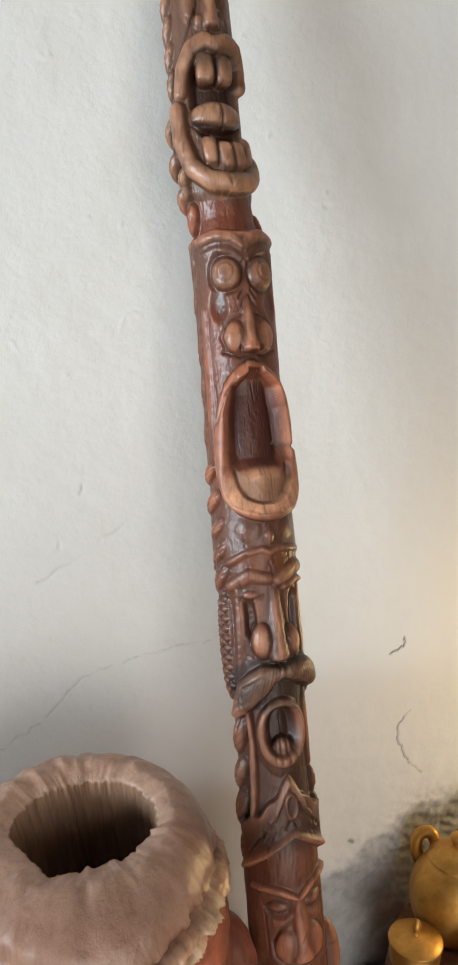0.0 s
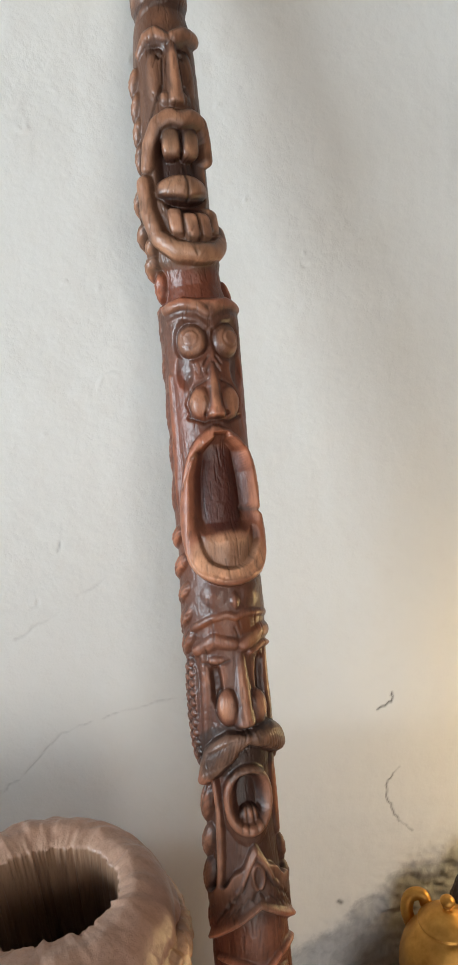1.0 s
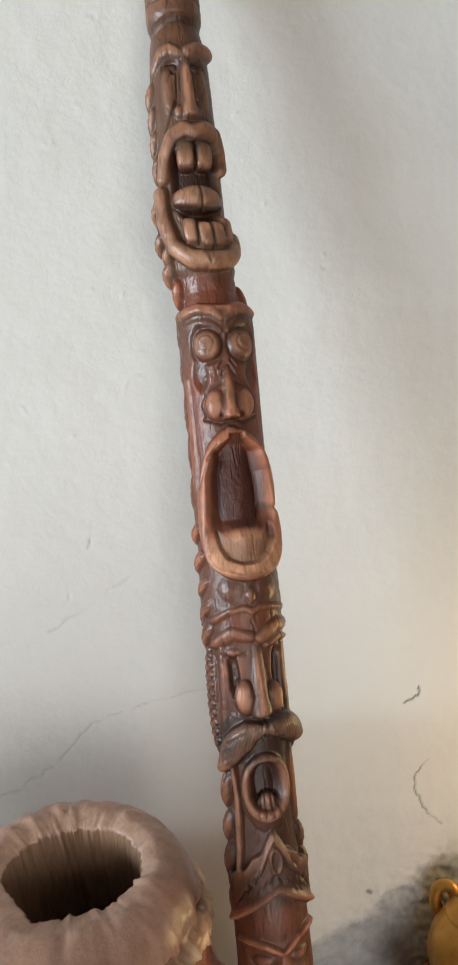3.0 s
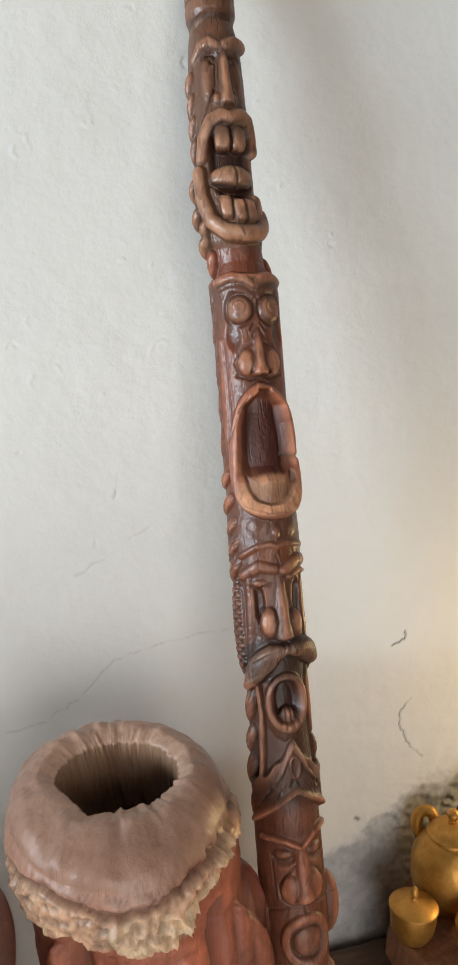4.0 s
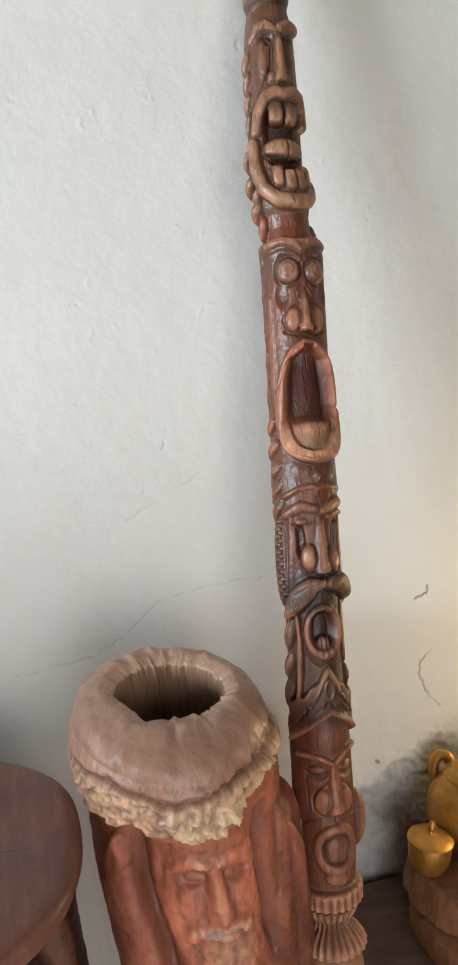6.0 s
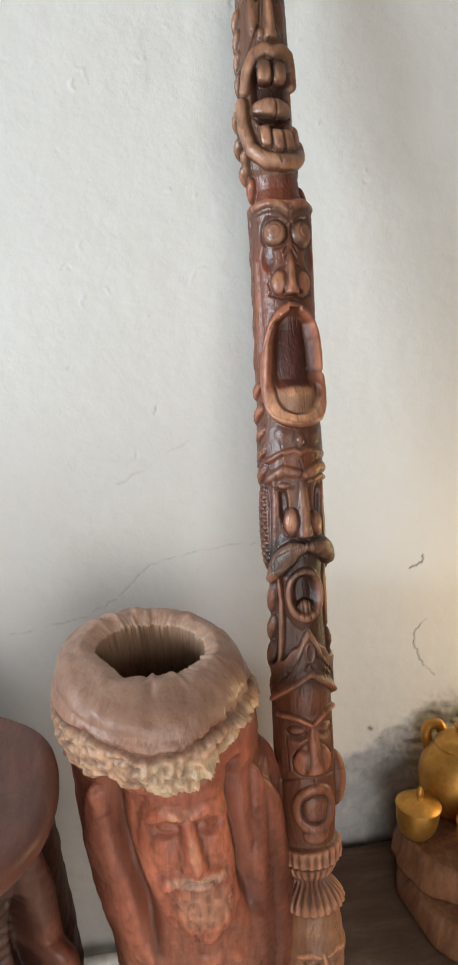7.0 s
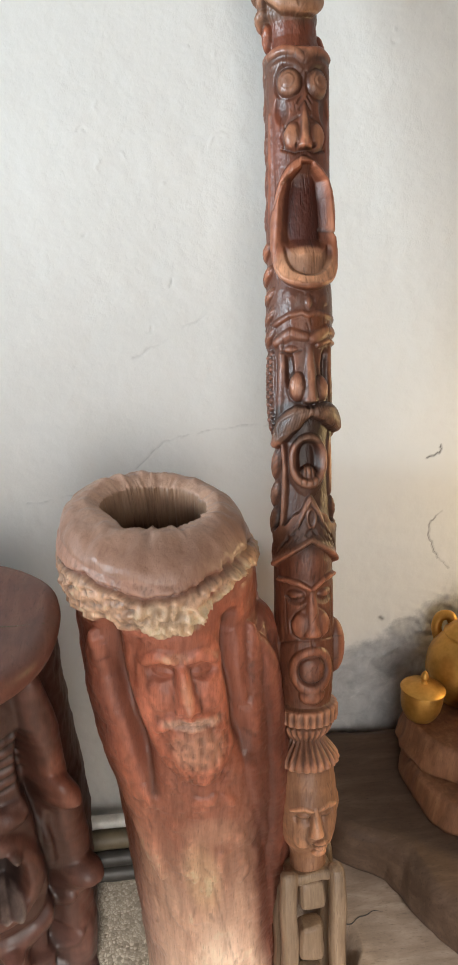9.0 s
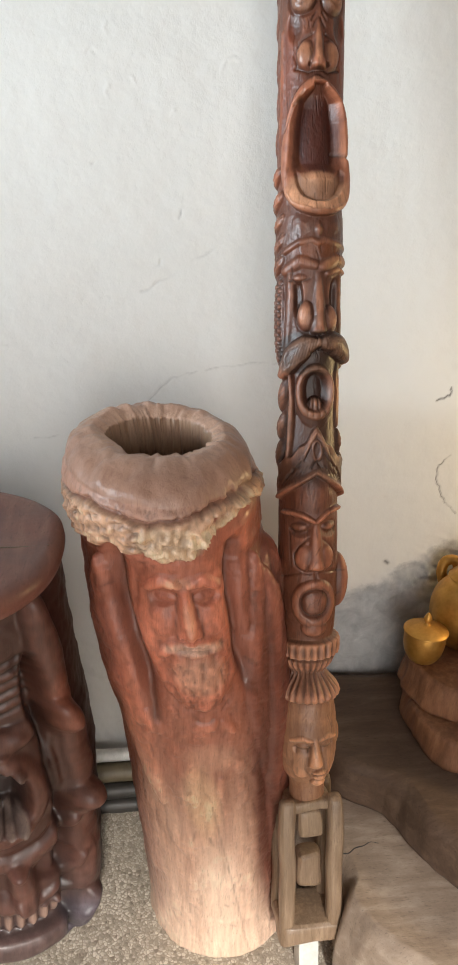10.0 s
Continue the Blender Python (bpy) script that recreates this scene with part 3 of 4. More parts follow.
    # the long face with the round mouth
    c.form(0, 790, 44, 30, 40, 4)
    for s, rise in ((-1, 0), (1, 3)):
        c.hollow(22 * s, 745, 19, 14, 39, 0.8)
        c.ridge([(2 * s, 756), (18 * s, 765 + rise), (34 * s, 768 + rise), (50 * s, 767 + rise)], 4.6, 44, 3.2, 0.3)
        c.form(23 * s, 748, 16, 8, 40, 4.2)
        c.groove([(9 * s, 744), (23 * s, 742), (38 * s, 744)], 1.1, 1.6, 0.6)
        c.form(15 * s, 704, 15, 19, 43.5, 5.0)
        c.groove([(8 * s, 732), (22 * s, 722), (31 * s, 708), (29 * s, 692), (16 * s, 684)], 1.4, 2.0, 0.5)
        c.groove([(38 * s, 738), (36 * s, 690)], 1.2, 1.1, 0.35)
        c.hollow(9 * s, 692, 3.0, 3.6, 42, 0.8)
    c.bridge(1, 757, 692, 5.0, 10.5, 44, 52)
    c.groove([(-52, 672), (-24, 681), (0, 683), (26, 681), (52, 676)], 1.3, 1.8, 0.45)
    c.groove([(0, 682), (1, 668)], 1.6, 1.8, 0.4)
    c.ridge(ellipse(0, 637, 27, 28), 8.5, 43, 3.0)
    c.hollow(0, 638, 22, 21, 42, 0.4, 2.8, 0.1)
    c.form(0, 638, 20, 19, 43.2, 2.6, 3.0)
    c.groove(ellipse(0, 638, 20.5, 19.5), 1.1, 1.6, 0.5)
    c.form(0, 600, 21, 14, 41.5, 4)
    c.form(60, 660, 13, 42, 43, 16)
    c.form(-62, 662, 12, 34, 42, 6)
    c.tint(0, 700, 40, 90, (0.52, 0.25, 0.155), 2, 1.0, 0.5)
    # the pointed crown of leaves
    k = c.span(770, 892)
    x, z = c.x[k], c.z[k]
    ax = np.abs(x - 0.5)
    upper = 889 - 1.55 * ax + 0.012 * ax ** 2 + 2.2 * np.sin(ax / 3.1)
    plate = smooth_step(upper - z, -1.5, 2.0) * smooth_step(z - (821 - 0.66 * ax), -1.2, 1.4) * (np.abs(x) < 58)
    rim = np.exp(-(((z - (826 - 0.66 * ax)) / 4.2) ** 2)) * plate
    c.h[k] = np.maximum(c.h[k], plate * (44.5 + 0.05 * ax) + (1 - plate) * 30) + 4.2 * rim
    c.ridge(ellipse(0.5, 856, 5.5, 13), 2.2, 45, 2.6)
    for s in (-1, 1):
        c.ridge([(0.5, 882), (0.5 + 9 * s, 866), (0.5 + 16 * s, 848), (0.5 + 30 * s, 830)], 3.4, 45, 2.6, 0.4)
        for i in range(5):
            c.groove([(0.5 + s * (9 + 7 * i), 858 - 9 * i), (0.5 + s * (16 + 8 * i), 842 - 9 * i)], 1.1, 1.6, 0.5)
            c.groove([(0.5 + s * (4 + 7 * i), 840 - 5 * i), (0.5 + s * (9 + 8 * i), 832 - 6 * i)], 0.9, 1.1, 0.4)
        c.groove([(0.5, 842), (0.5 + 6 * s, 832)], 1.2, 1.8, 0.5)
    c.leaf(56, 862, 12, 22, 38, 9, -0.3)
    c.leaf(60, 832, 13, 20, 40, 9, -0.2)
    for x0, z0, w, h, up, lean in ((-60, 806, 14, 25, 9, 0.25), (-63, 846, 14, 25, 10, 0.15), (-60, 886, 14, 22, 9, 0.3), (-54, 930, 15, 26, 9, 0.35)):
        c.leaf(x0, z0, w, h, 38, up, lean)
    c.ridge([(-38, 968), (-35, 925), (-38, 875), (-47, 812)], 4.6, 41, 5.0, 0.3)
    c.ridge([(45, 978), (48, 935), (46, 888)], 11, 38, 4, 0.4)
    # warm lamplight on the right strip, put into the tone as orange
    c.tint(48, 930, 12, 50, (0.46, 0.20, 0.085), 2, 0.8, 0.9)
    # the open mouth below the moustache
    c.form(0, 930, 34, 46, 38, 6)
    c.ridge(ellipse(0, 934, 23, 31), 6.5, 43, 3.0)
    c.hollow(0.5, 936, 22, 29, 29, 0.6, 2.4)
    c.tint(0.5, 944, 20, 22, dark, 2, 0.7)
    c.form(0, 914, 17, 14, 35, 4)
    c.tint(0, 914, 16, 12, (0.34, 0.20, 0.135), 2, 0.8)
    for x0 in (-9, -3, 4, 10):
        c.groove([(x0, 926), (x0 * 1.25, 903)], 1.3, 1.5, 0.4)
    c.ridge([(3, 1001), (-14, 997), (-32, 982), (-48, 957)], 15, 46, 7.0, 0.6)
    c.ridge([(5, 1001), (24, 1000), (40, 991), (56, 977)], 15, 47, 9.0, 0.45)
    for i in range(26):
        s = -1 if i < 13 else 1
        q = (i % 13) / 12
        z0 = 1013 - 22 * q if s < 0 else 1013 - 12 * q
        c.groove([(4 + s * (1 + 38 * q), z0 - 3), (4 + s * (4 + 46 * q), z0 - 24 - 4 * q)], 0.9, 1.7, 0.35)
    c.groove([(4, 1014), (4, 992)], 1.6, 3.5, 0.6)
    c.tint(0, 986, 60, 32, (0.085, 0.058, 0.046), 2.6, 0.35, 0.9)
    # the long-nosed face
    for s, x0, zz in ((-1, -15, 1034), (1, 19, 1029)):
        c.hollow(26 * s, 1058, 9, 30, 36, 0.9)
        c.form(x0 * 0.92, zz, 13, 20, 43, 7)
        c.tint(x0, zz, 9, 14, (0.50, 0.32, 0.22), 2, 0.8, 0.85)
        c.groove(ellipse(x0, zz, 13.5, 21, 28, 20, 340), 1.2, 1.0, 0.4)
        c.ridge([(37 * s, 1088), (39 * s, 1046), (43 * s, 1000), (52 * s, 968)], 9, 41, 4.0, 0.35)
    c.bridge(2, 1092, 1016, 5.0, 9.0, 44, 53)
    c.tint(2, 1050, 6, 40, (0.46, 0.28, 0.19), 2, 0.8, 0.7)
    c.ridge([(-3, 1099), (-22, 1104), (-46, 1092)], 10, 42.5, 4.2, 0.25)
    c.form(-23, 1083, 15, 7.5, 40, 5)
    c.groove([(-37, 1080), (-23, 1078), (-9, 1082)], 1.2, 1.8, 0.5)
    c.ridge([(8, 1097), (28, 1107), (54, 1104)], 10, 43, 5.0, 0.15)
    c.ridge([(14, 1088), (30, 1094), (48, 1090)], 5.5, 43, 4.5, 0.3)
    c.tint(30, 1100, 24, 15, (0.46, 0.29, 0.165), 2, 0.7)
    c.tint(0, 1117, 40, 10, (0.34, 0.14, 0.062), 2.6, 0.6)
    c.form(-19, 1149, 22, 22, 41, 5)
    c.form(21, 1149, 22, 22, 41, 5)
    c.form(1, 1143, 7, 15, 42, 6, 1.4)
    c.ridge([(-70, 1110), (-46, 1116), (-24, 1127), (-7, 1130), (1, 1126), (9, 1130), (30, 1127), (54, 1122), (70, 1119)], 5.5, 44, 2.6)
    c.form(-60, 1030, 16, 64, 43, 6, 2.6)
    for i in range(11):
        z0 = 976 + 10.5 * i
        c.groove([(-76, z0), (-63, z0 + 11), (-50, z0)], 1.1, 1.9, 0.45)
        c.groove([(-76, z0 + 6), (-63, z0 - 5), (-50, z0 + 6)], 1.1, 1.9, 0.45)
    for z0, w in ((1100, 13), (1126, 14), (1152, 14), (1180, 14), (1212, 13)):
        c.leaf(-60 + 3 * math.sin(z0), z0, w + 1 + 2 * math.cos(z0), 17 + 3 * math.sin(2 * z0), 43, 6.5, 0.45)
    # the face with the great open mouth
    lip = curve_stops([(-3, 1317), (-20, 1303), (-31, 1278), (-38, 1243), (-37, 1208), (-26, 1180), (-1, 1168), (26, 1175), (43, 1196), (45, 1214), (38, 1236), (41, 1258), (36, 1284), (18, 1305), (-3, 1317)], 4)
    c.ridge([tuple(q) for q in lip], 9, (1168, 51.5, 1317, 44.5), 4.0)
    k = c.span(1168, 1316)
    x, z = c.x[k], c.z[k]
    wide = np.interp(z, (1168, 1176, 1195, 1215, 1235, 1275, 1298, 1312), (10, 30, 39, 40, 37, 35, 28, 8))
    inner = np.clip(1 - np.abs((x - 2) / wide) ** 2.6, 0, 1)
    floor_r = np.interp(z, (1168, 1180, 1200, 1212, 1224, 1290, 1306, 1316), (54, 50, 44, 40, 33, 29, 31, 39))
    soft = np.interp(z, (1168, 1212, 1232), (1.0, 0.95, 0.40))
    target = floor_r + (53 - floor_r) * (1 - smooth_step(inner / soft, 0.0, 1.0))
    c.h[k] = np.where(inner > 0, np.minimum(c.h[k], target), c.h[k])
    # dark red throat, deepened by shade painted into the tone
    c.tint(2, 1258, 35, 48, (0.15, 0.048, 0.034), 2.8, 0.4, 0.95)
    c.tint(2, 1190, 44, 27, (0.78, 0.56, 0.38), 2.4, 0.7, 0.95)
    c.tint(41, 1256, 7, 40, (0.44, 0.24, 0.15), 2, 0.8, 0.7)
    c.groove([(30, 1238), (44, 1232)], 2.4, 3.2, 0.5)
    c.groove([(-18, 1306), (-28, 1292)], 1.5, 2.4, 0.5)
    c.groove([(-28, 1294), (-40, 1262)], 1.5, 2.0, 0.4)
    for s in (-1, 1):
        c.hollow(20 * s, 1414, 23, 25, 38, 0.8)
        c.form(20 * s, 1413, 18, 19, 39, 10, 2.2)
        c.ridge(ellipse(20 * s, 1415, 6.0, 6.5), 1.8, 47, 1.8)
        c.groove(ellipse(20 * s, 1415, 8.2, 8.8), 0.9, 0.9, 0.4)
        c.ridge([(2 * s, 1441), (11 * s, 1449), (26 * s, 1452), (48 * s, 1449)], 7.5, 43, 3.6, 0.1)
        c.ridge([(4 * s, 1428), (12 * s, 1436), (26 * s, 1439), (46 * s, 1436)], 6.5, 41.5, 3.0, 0.1)
        c.form(15 * s, 1349, 14, 17, 44, 5.0)
        c.hollow(9 * s, 1337, 4, 3, 41, 0.8)
        c.groove([(7 * s, 1372), (20 * s, 1366), (31 * s, 1350), (26 * s, 1336)], 1.3, 1.7, 0.45)
        c.groove([(0, 1333), (13 * s, 1329), (30 * s, 1335)], 1.6, 2.6, 0.6)
        c.groove([(4 * s, 1396), (9 * s, 1388)], 1.2, 1.6, 0.4)
        c.groove([(1 * s, 1390), (7 * s, 1380)], 1.2, 1.4, 0.4)
        c.tint(20 * s, 1413, 17, 19, (0.29, 0.175, 0.115), 2, 0.6, 0.9)
        c.tint(17 * s, 1350, 12, 16, (0.44, 0.265, 0.165), 2, 0.8, 0.8)
        c.hollow(30 * s, 1382, 12, 20, 39.5, 1.0)
        c.tint(38 * s, 1345, 12, 60, (0.37, 0.13, 0.07), 2, 0.9, 0.8)
    c.bridge(-1, 1392, 1337, 4.5, 8.0, 43, 54)
    c.tint(-1, 1358, 5, 24, (0.50, 0.31, 0.20), 2, 0.8, 0.8)
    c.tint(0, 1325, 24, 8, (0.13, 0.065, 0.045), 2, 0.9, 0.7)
    c.ridge([(-50, 1380), (-52, 1320), (-53, 1262), (-50, 1238)], 10, 41, 4.5, 0.4)
    c.tint(-50, 1290, 10, 60, (0.40, 0.14, 0.06), 2, 0.8, 0.8)
    for z0 in (1258, 1300, 1345, 1392, 1434):
        c.leaf(-68 + 3 * math.sin(z0), z0, 11 + 2 * math.sin(2 * z0), 23 + 4 * math.cos(z0), 42.5, 3.5, 0.3)
    c.leaf(66, 1462, 12, 22, 36, 7, -0.2)
    # the laughing face at the top
    for x0, z0, w, h, up in ((-58, 1474, 10, 17, 4), (-60, 1496, 13, 15, 9), (-50, 1514, 10, 14, 8), (-62, 1530, 13, 16, 9), (-52, 1550, 9, 14, 6), (-64, 1566, 12, 16, 7)):
        c.leaf(x0, z0, w + 1, h + 1, 37, up + 4, 0.35)
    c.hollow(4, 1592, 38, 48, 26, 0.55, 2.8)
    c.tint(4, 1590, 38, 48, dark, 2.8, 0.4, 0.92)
    c.ridge([(-46, 1580), (-44, 1552), (-36, 1522), (-18, 1506), (4, 1503), (26, 1506), (43, 1517), (56, 1532)], 11, 42.5, 6.5, 0.1)
    c.tint(4, 1508, 52, 14, (0.33, 0.235, 0.16), 2, 0.7, 0.8)
    for i, x0 in enumerate((-13, 3, 19, 35)):
        c.form(x0, 1530 + 0.012 * (x0 - 8) ** 2, 8.4, 15, 38, 8, 4.5)
        c.tint(x0, 1530, 7, 14, (0.42, 0.29, 0.205), 3, 0.6)
    c.form(2, 1571, 42, 15.5, 33, 11)
    c.tint(1, 1573, 34, 12, (0.27, 0.19, 0.13), 2, 0.6)
    c.groove([(4, 1586), (5, 1558)], 1.4, 2.2, 0.5)
    c.groove([(-32, 1563), (2, 1559), (36, 1564)], 1.6, 2.0, 0.5)
    for x0 in (-8, 13):
        c.form(x0 * 1.2, 1619, 13, 17, 33, 7.5, 4.0)
        c.tint(x0 * 1.2, 1618, 11, 14, (0.30, 0.215, 0.145), 2.4, 0.6)
    c.ridge([(-42, 1596), (-36, 1618), (-24, 1636), (-8, 1643), (4, 1640), (18, 1644), (34, 1642), (45, 1626), (45, 1608)], 10.5, 39, 6.0, 0.2)
    for s in (-1, 1):
        c.hollow(19 * s, 1713, 15, 10, 29, 0.9)
        c.form(18 * s, 1713, 10, 5, 30, 3)
        c.form(26 * s, 1684, 13, 34, 33, 4)
        c.groove([(15 * s, 1676), (24 * s, 1660), (36 * s, 1640)], 1.6, 2.2, 0.5)
        c.groove([(11 * s, 1706), (13 * s, 1680), (18 * s, 1662)], 1.3, 1.6, 0.45)
        c.form(11 * s, 1663, 8.5, 9, 35, 4.5)
    c.ridge([(-2, 1725), (-18, 1732), (-32, 1729), (-46, 1716)], 8.5, 33.5, 4.0, 0.2)
    c.ridge([(6, 1727), (22, 1733), (50, 1736)], 9, 35, 5.5, 0.1)
    c.bridge(2, 1728, 1660, 4.6, 8.5, 37, 45)
    c.tint(2, 1694, 6, 32, (0.36, 0.22, 0.14), 2, 0.8, 0.8)
    c.tint(0, 1750, 36, 12, (0.37, 0.22, 0.135), 2, 1.0, 0.8)
    # shade under the brow, painted into the tone
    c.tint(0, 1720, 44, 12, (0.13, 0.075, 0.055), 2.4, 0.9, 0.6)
    for i in range(4):
        c.leaf(-60, 1612 + 26 * i, 12, 17, 36, 7, 0.3)
    c.ridge([(-90, 1742), (-60, 1746), (-40, 1760), (-18, 1770), (40, 1776)], 7, 29, 1.5, 0.2)
    # the recess below the cap bands, its shade painted round as a dark band
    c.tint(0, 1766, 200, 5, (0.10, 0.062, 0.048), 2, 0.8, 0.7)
    c.h = np.maximum(c.h, 17)
    c.h -= 2.5 * np.exp(-(((c.a + 1.7) / 0.6) ** 2)) * smooth_step(c.z, 1240, 1300)
    c.soften(1)
    cut = random.Random(77)
    for n in range(1150):
        x0, z0 = cut.uniform(-85, 85), cut.uniform(320, 1790)
        c.groove([(x0, z0), (x0 + cut.gauss(0, 3), z0 - cut.uniform(6, 22))], cut.uniform(0.5, 1.1), cut.uniform(0.1, 0.5), cut.uniform(0.08, 0.42))
    c.chisel(0.30, 15, 11)
    c.chisel(0.16, 3.2, 13)
    # base tone kept dark, so the recesses read as shaded beside proud parts
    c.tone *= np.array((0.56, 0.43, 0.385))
    c.wear_shade(4, 3.2, 2.6, (0.40, 0.235, 0.145))
    p = c.places()
    p[..., 0] -= 0.014 * smooth_step(c.z, 1430, 1560)
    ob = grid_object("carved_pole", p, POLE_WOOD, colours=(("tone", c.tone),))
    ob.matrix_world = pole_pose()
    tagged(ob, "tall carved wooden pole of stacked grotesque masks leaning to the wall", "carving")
    return ob


def pole_tip(pole):
    """The gilded bristles at the top of the pole."""
    rnd = random.Random(5)
    bm = bmesh.new()
    for n in range(240):
        a, r = rnd.uniform(0, 6.283), 0.024 * math.sqrt(rnd.random())
        foot = Vector((-0.016 + r * math.cos(a), r * math.sin(a), 1.804))
        tip = Vector((-0.017 + 1.45 * r * math.cos(a) + rnd.uniform(-0.003, 0.003), 1.45 * r * math.sin(a), rnd.uniform(1.885, 1.915)))
        m = Matrix.Translation((foot + tip) / 2) @ (tip - foot).to_track_quat("Z", "Y").to_matrix().to_4x4()
        bmesh.ops.create_cone(bm, cap_ends=True, segments=6, radius1=0.0021, radius2=0.0018, depth=(tip - foot).length, matrix=m)
    return part("bristle_tip", bm, STRAW, pole, "gold-coloured bristles")


def rounded_block(x0, x1, y0, y1, z0, z1, bevel, seed=1):
    bm = box_bm(x0, x1, y0, y1, z0, z1, bevel)
    bmesh.ops.subdivide_edges(bm, edges=bm.edges[:], cuts=3, use_grid_fill=True)
    for v in bm.verts:
        v.co += 0.0045 * noise.noise_vector(v.co * 26 + Vector((seed, 0, 0)))
    return bm


def pole_cage(pole):
    """The pierced cage at the pole's foot, with the loose blocks in it."""
    m = wood("pale_cage_wood", (0.17, 0.11, 0.068), (0.33, 0.225, 0.145), (0.52, 0.38, 0.26), 0.42, 1.0, "", 0.1, 0.7)
    for x in (-1, 1):
        for y in (-1, 1):
            part("cage_bar", rounded_block(x * 0.037 - 0.0125, x * 0.037 + 0.0125, y * 0.029 - 0.012, y * 0.029 + 0.012, 0.092, 0.326, 0.0115, x + 2 * y), m, pole)
    part("cage_top", rounded_block(-0.036, 0.036, -0.032, 0.032, 0.298, 0.318, 0.008, 3), m, pole)
    part("cage_foot", rounded_block(-0.050, 0.050, -0.043, 0.043, 0.078, 0.116, 0.012, 4), m, pole)
    part("loose_block", rounded_block(-0.020, 0.020, -0.030, 0.012, 0.256, 0.302, 0.011, 5), m, pole)
    part("loose_block", rounded_block(-0.019, 0.019, -0.024, 0.016, 0.164, 0.222, 0.012, 6), m, pole)
    part("peg", box_bm(-0.016, 0.016, -0.020, 0.014, 0.004, 0.086, 0.002), WHITE_PVC, pole, "white square peg under the pole")


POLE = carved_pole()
pole_tip(POLE)
pole_cage(POLE)

# ---- the hollow log ----


def hollow_log():
    c = Carving(0, 850, 2.2, 300, 125)
    # the foot is pale wood, toned lighter still for the light on it
    c.bands((0, (0.80, 0.64, 0.51)), (130, (0.74, 0.56, 0.44)), (280, (0.66, 0.44, 0.33)), (370, (0.56, 0.32, 0.23)), (450, (0.47, 0.21, 0.14)), (560, (0.41, 0.15, 0.095)), (850, (0.43, 0.155, 0.098)), stray=34)
    c.profile((0, -6), (60, -9), (200, -8), (330, -3), (450, 5), (560, 7), (660, 8), (756, 7), (772, 11), (806, 13), (828, 12), (842, 8), (850, 3))
    # cloth at both sides, with deep folds beside the face
    for s in (-1, 1):
        low = [(112, 540), (122, 420), (128, 260)] if s > 0 else [(-118, 560), (-108, 480), (-92, 400), (-76, 330)]
        c.roll([(108 * s, 750), (122 * s, 640)] + low, 46, 10, 0.9)
        fold = [(-80, 775), (-86, 690), (-66, 575), (-60, 500)] if s < 0 else [(72, 780), (63, 694), (64, 610), (72, 540)]
        k, d, t = c.reach(fold, 30)
        c.h[k] -= 22 * np.exp(-((d / 12) ** 2)) * np.interp(t, (0, 0.3, 0.75, 1), (0.7, 1, 0.75, 0.1))
        # fold shade painted into the tone; this stroke cuts no depth
        c.groove(fold, 8, 0.0, 0.55)
        # dark red cloth, with the shade of the log's sides painted in
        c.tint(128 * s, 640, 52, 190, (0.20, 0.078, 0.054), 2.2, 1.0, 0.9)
    c.roll([(160, 700), (170, 560), (165, 420), (150, 200)], 66, 15, 0.3)
    # flanks: redder wood, toned darker still for their shade
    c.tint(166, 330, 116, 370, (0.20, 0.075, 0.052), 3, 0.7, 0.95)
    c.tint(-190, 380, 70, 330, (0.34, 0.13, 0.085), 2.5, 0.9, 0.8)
    before = c.h.copy()
    # the worn face and beard
    c.dome(3, 660, 64, 140, 14)
    for s in (-1, 1):
        c.roll([(1 + 7 * s, 738), (1 + 24 * s, 746), (1 + 42 * s, 732)], 9, 6, 0.4)
        c.pit(1 + 24 * s, 718, 18, 13, 7)
        c.roll([(1 + 12 * s, 716), (1 + 32 * s, 716)], 5, 3, 0.5)
        c.dome(1 + 28 * s, 682, 17, 24, 5)
        c.roll([(1, 650), (1 + 18 * s, 647), (1 + 38 * s, 622)], 9, 6, 0.4)
    c.nose(1, 730, 660, 8, 16, 7, 16)
    c.dome(3, 632, 15, 9, 4)
    c.groove([(-14, 633), (3, 636), (20, 632)], 2, 4)
    c.dome(6, 587, 34, 70, 9)
    c.h = before + 0.78 * (c.h - before)
    c.roll([(0, 722), (1, 690), (2, 668)], 9, 4, 0.3)
    rnd = random.Random(8)
    for n in range(130):
        x, z = rnd.uniform(-36, 46), rnd.uniform(510, 650)
        c.groove([(x, z), (x * 0.93 + rnd.uniform(-4, 4), z - rnd.uniform(6, 16))], rnd.uniform(1.2, 2.0), rnd.uniform(0.8, 2.4), 0.22)
    for n in range(26):
        x, z = rnd.uniform(-80, 95), rnd.uniform(340, 520)
        c.roll([(x, z), (x + rnd.uniform(-16, 16), z - rnd.uniform(10, 34))], rnd.uniform(7, 13), rnd.uniform(1.0, 2.6), 0.4)
    c.tint(6, 590, 40, 50, (0.46, 0.27, 0.19), 2, 0.9, 0.7)
    c.tint(4, 430, 46, 34, (0.62, 0.38, 0.27), 2, 0.9, 0.6)
    c.tint(-14, 340, 34, 90, (0.86, 0.62, 0.40), 2, 1.0, 0.7)
    c.tint(-4, 140, 50, 150, (0.90, 0.74, 0.59), 2, 1.0, 0.6)
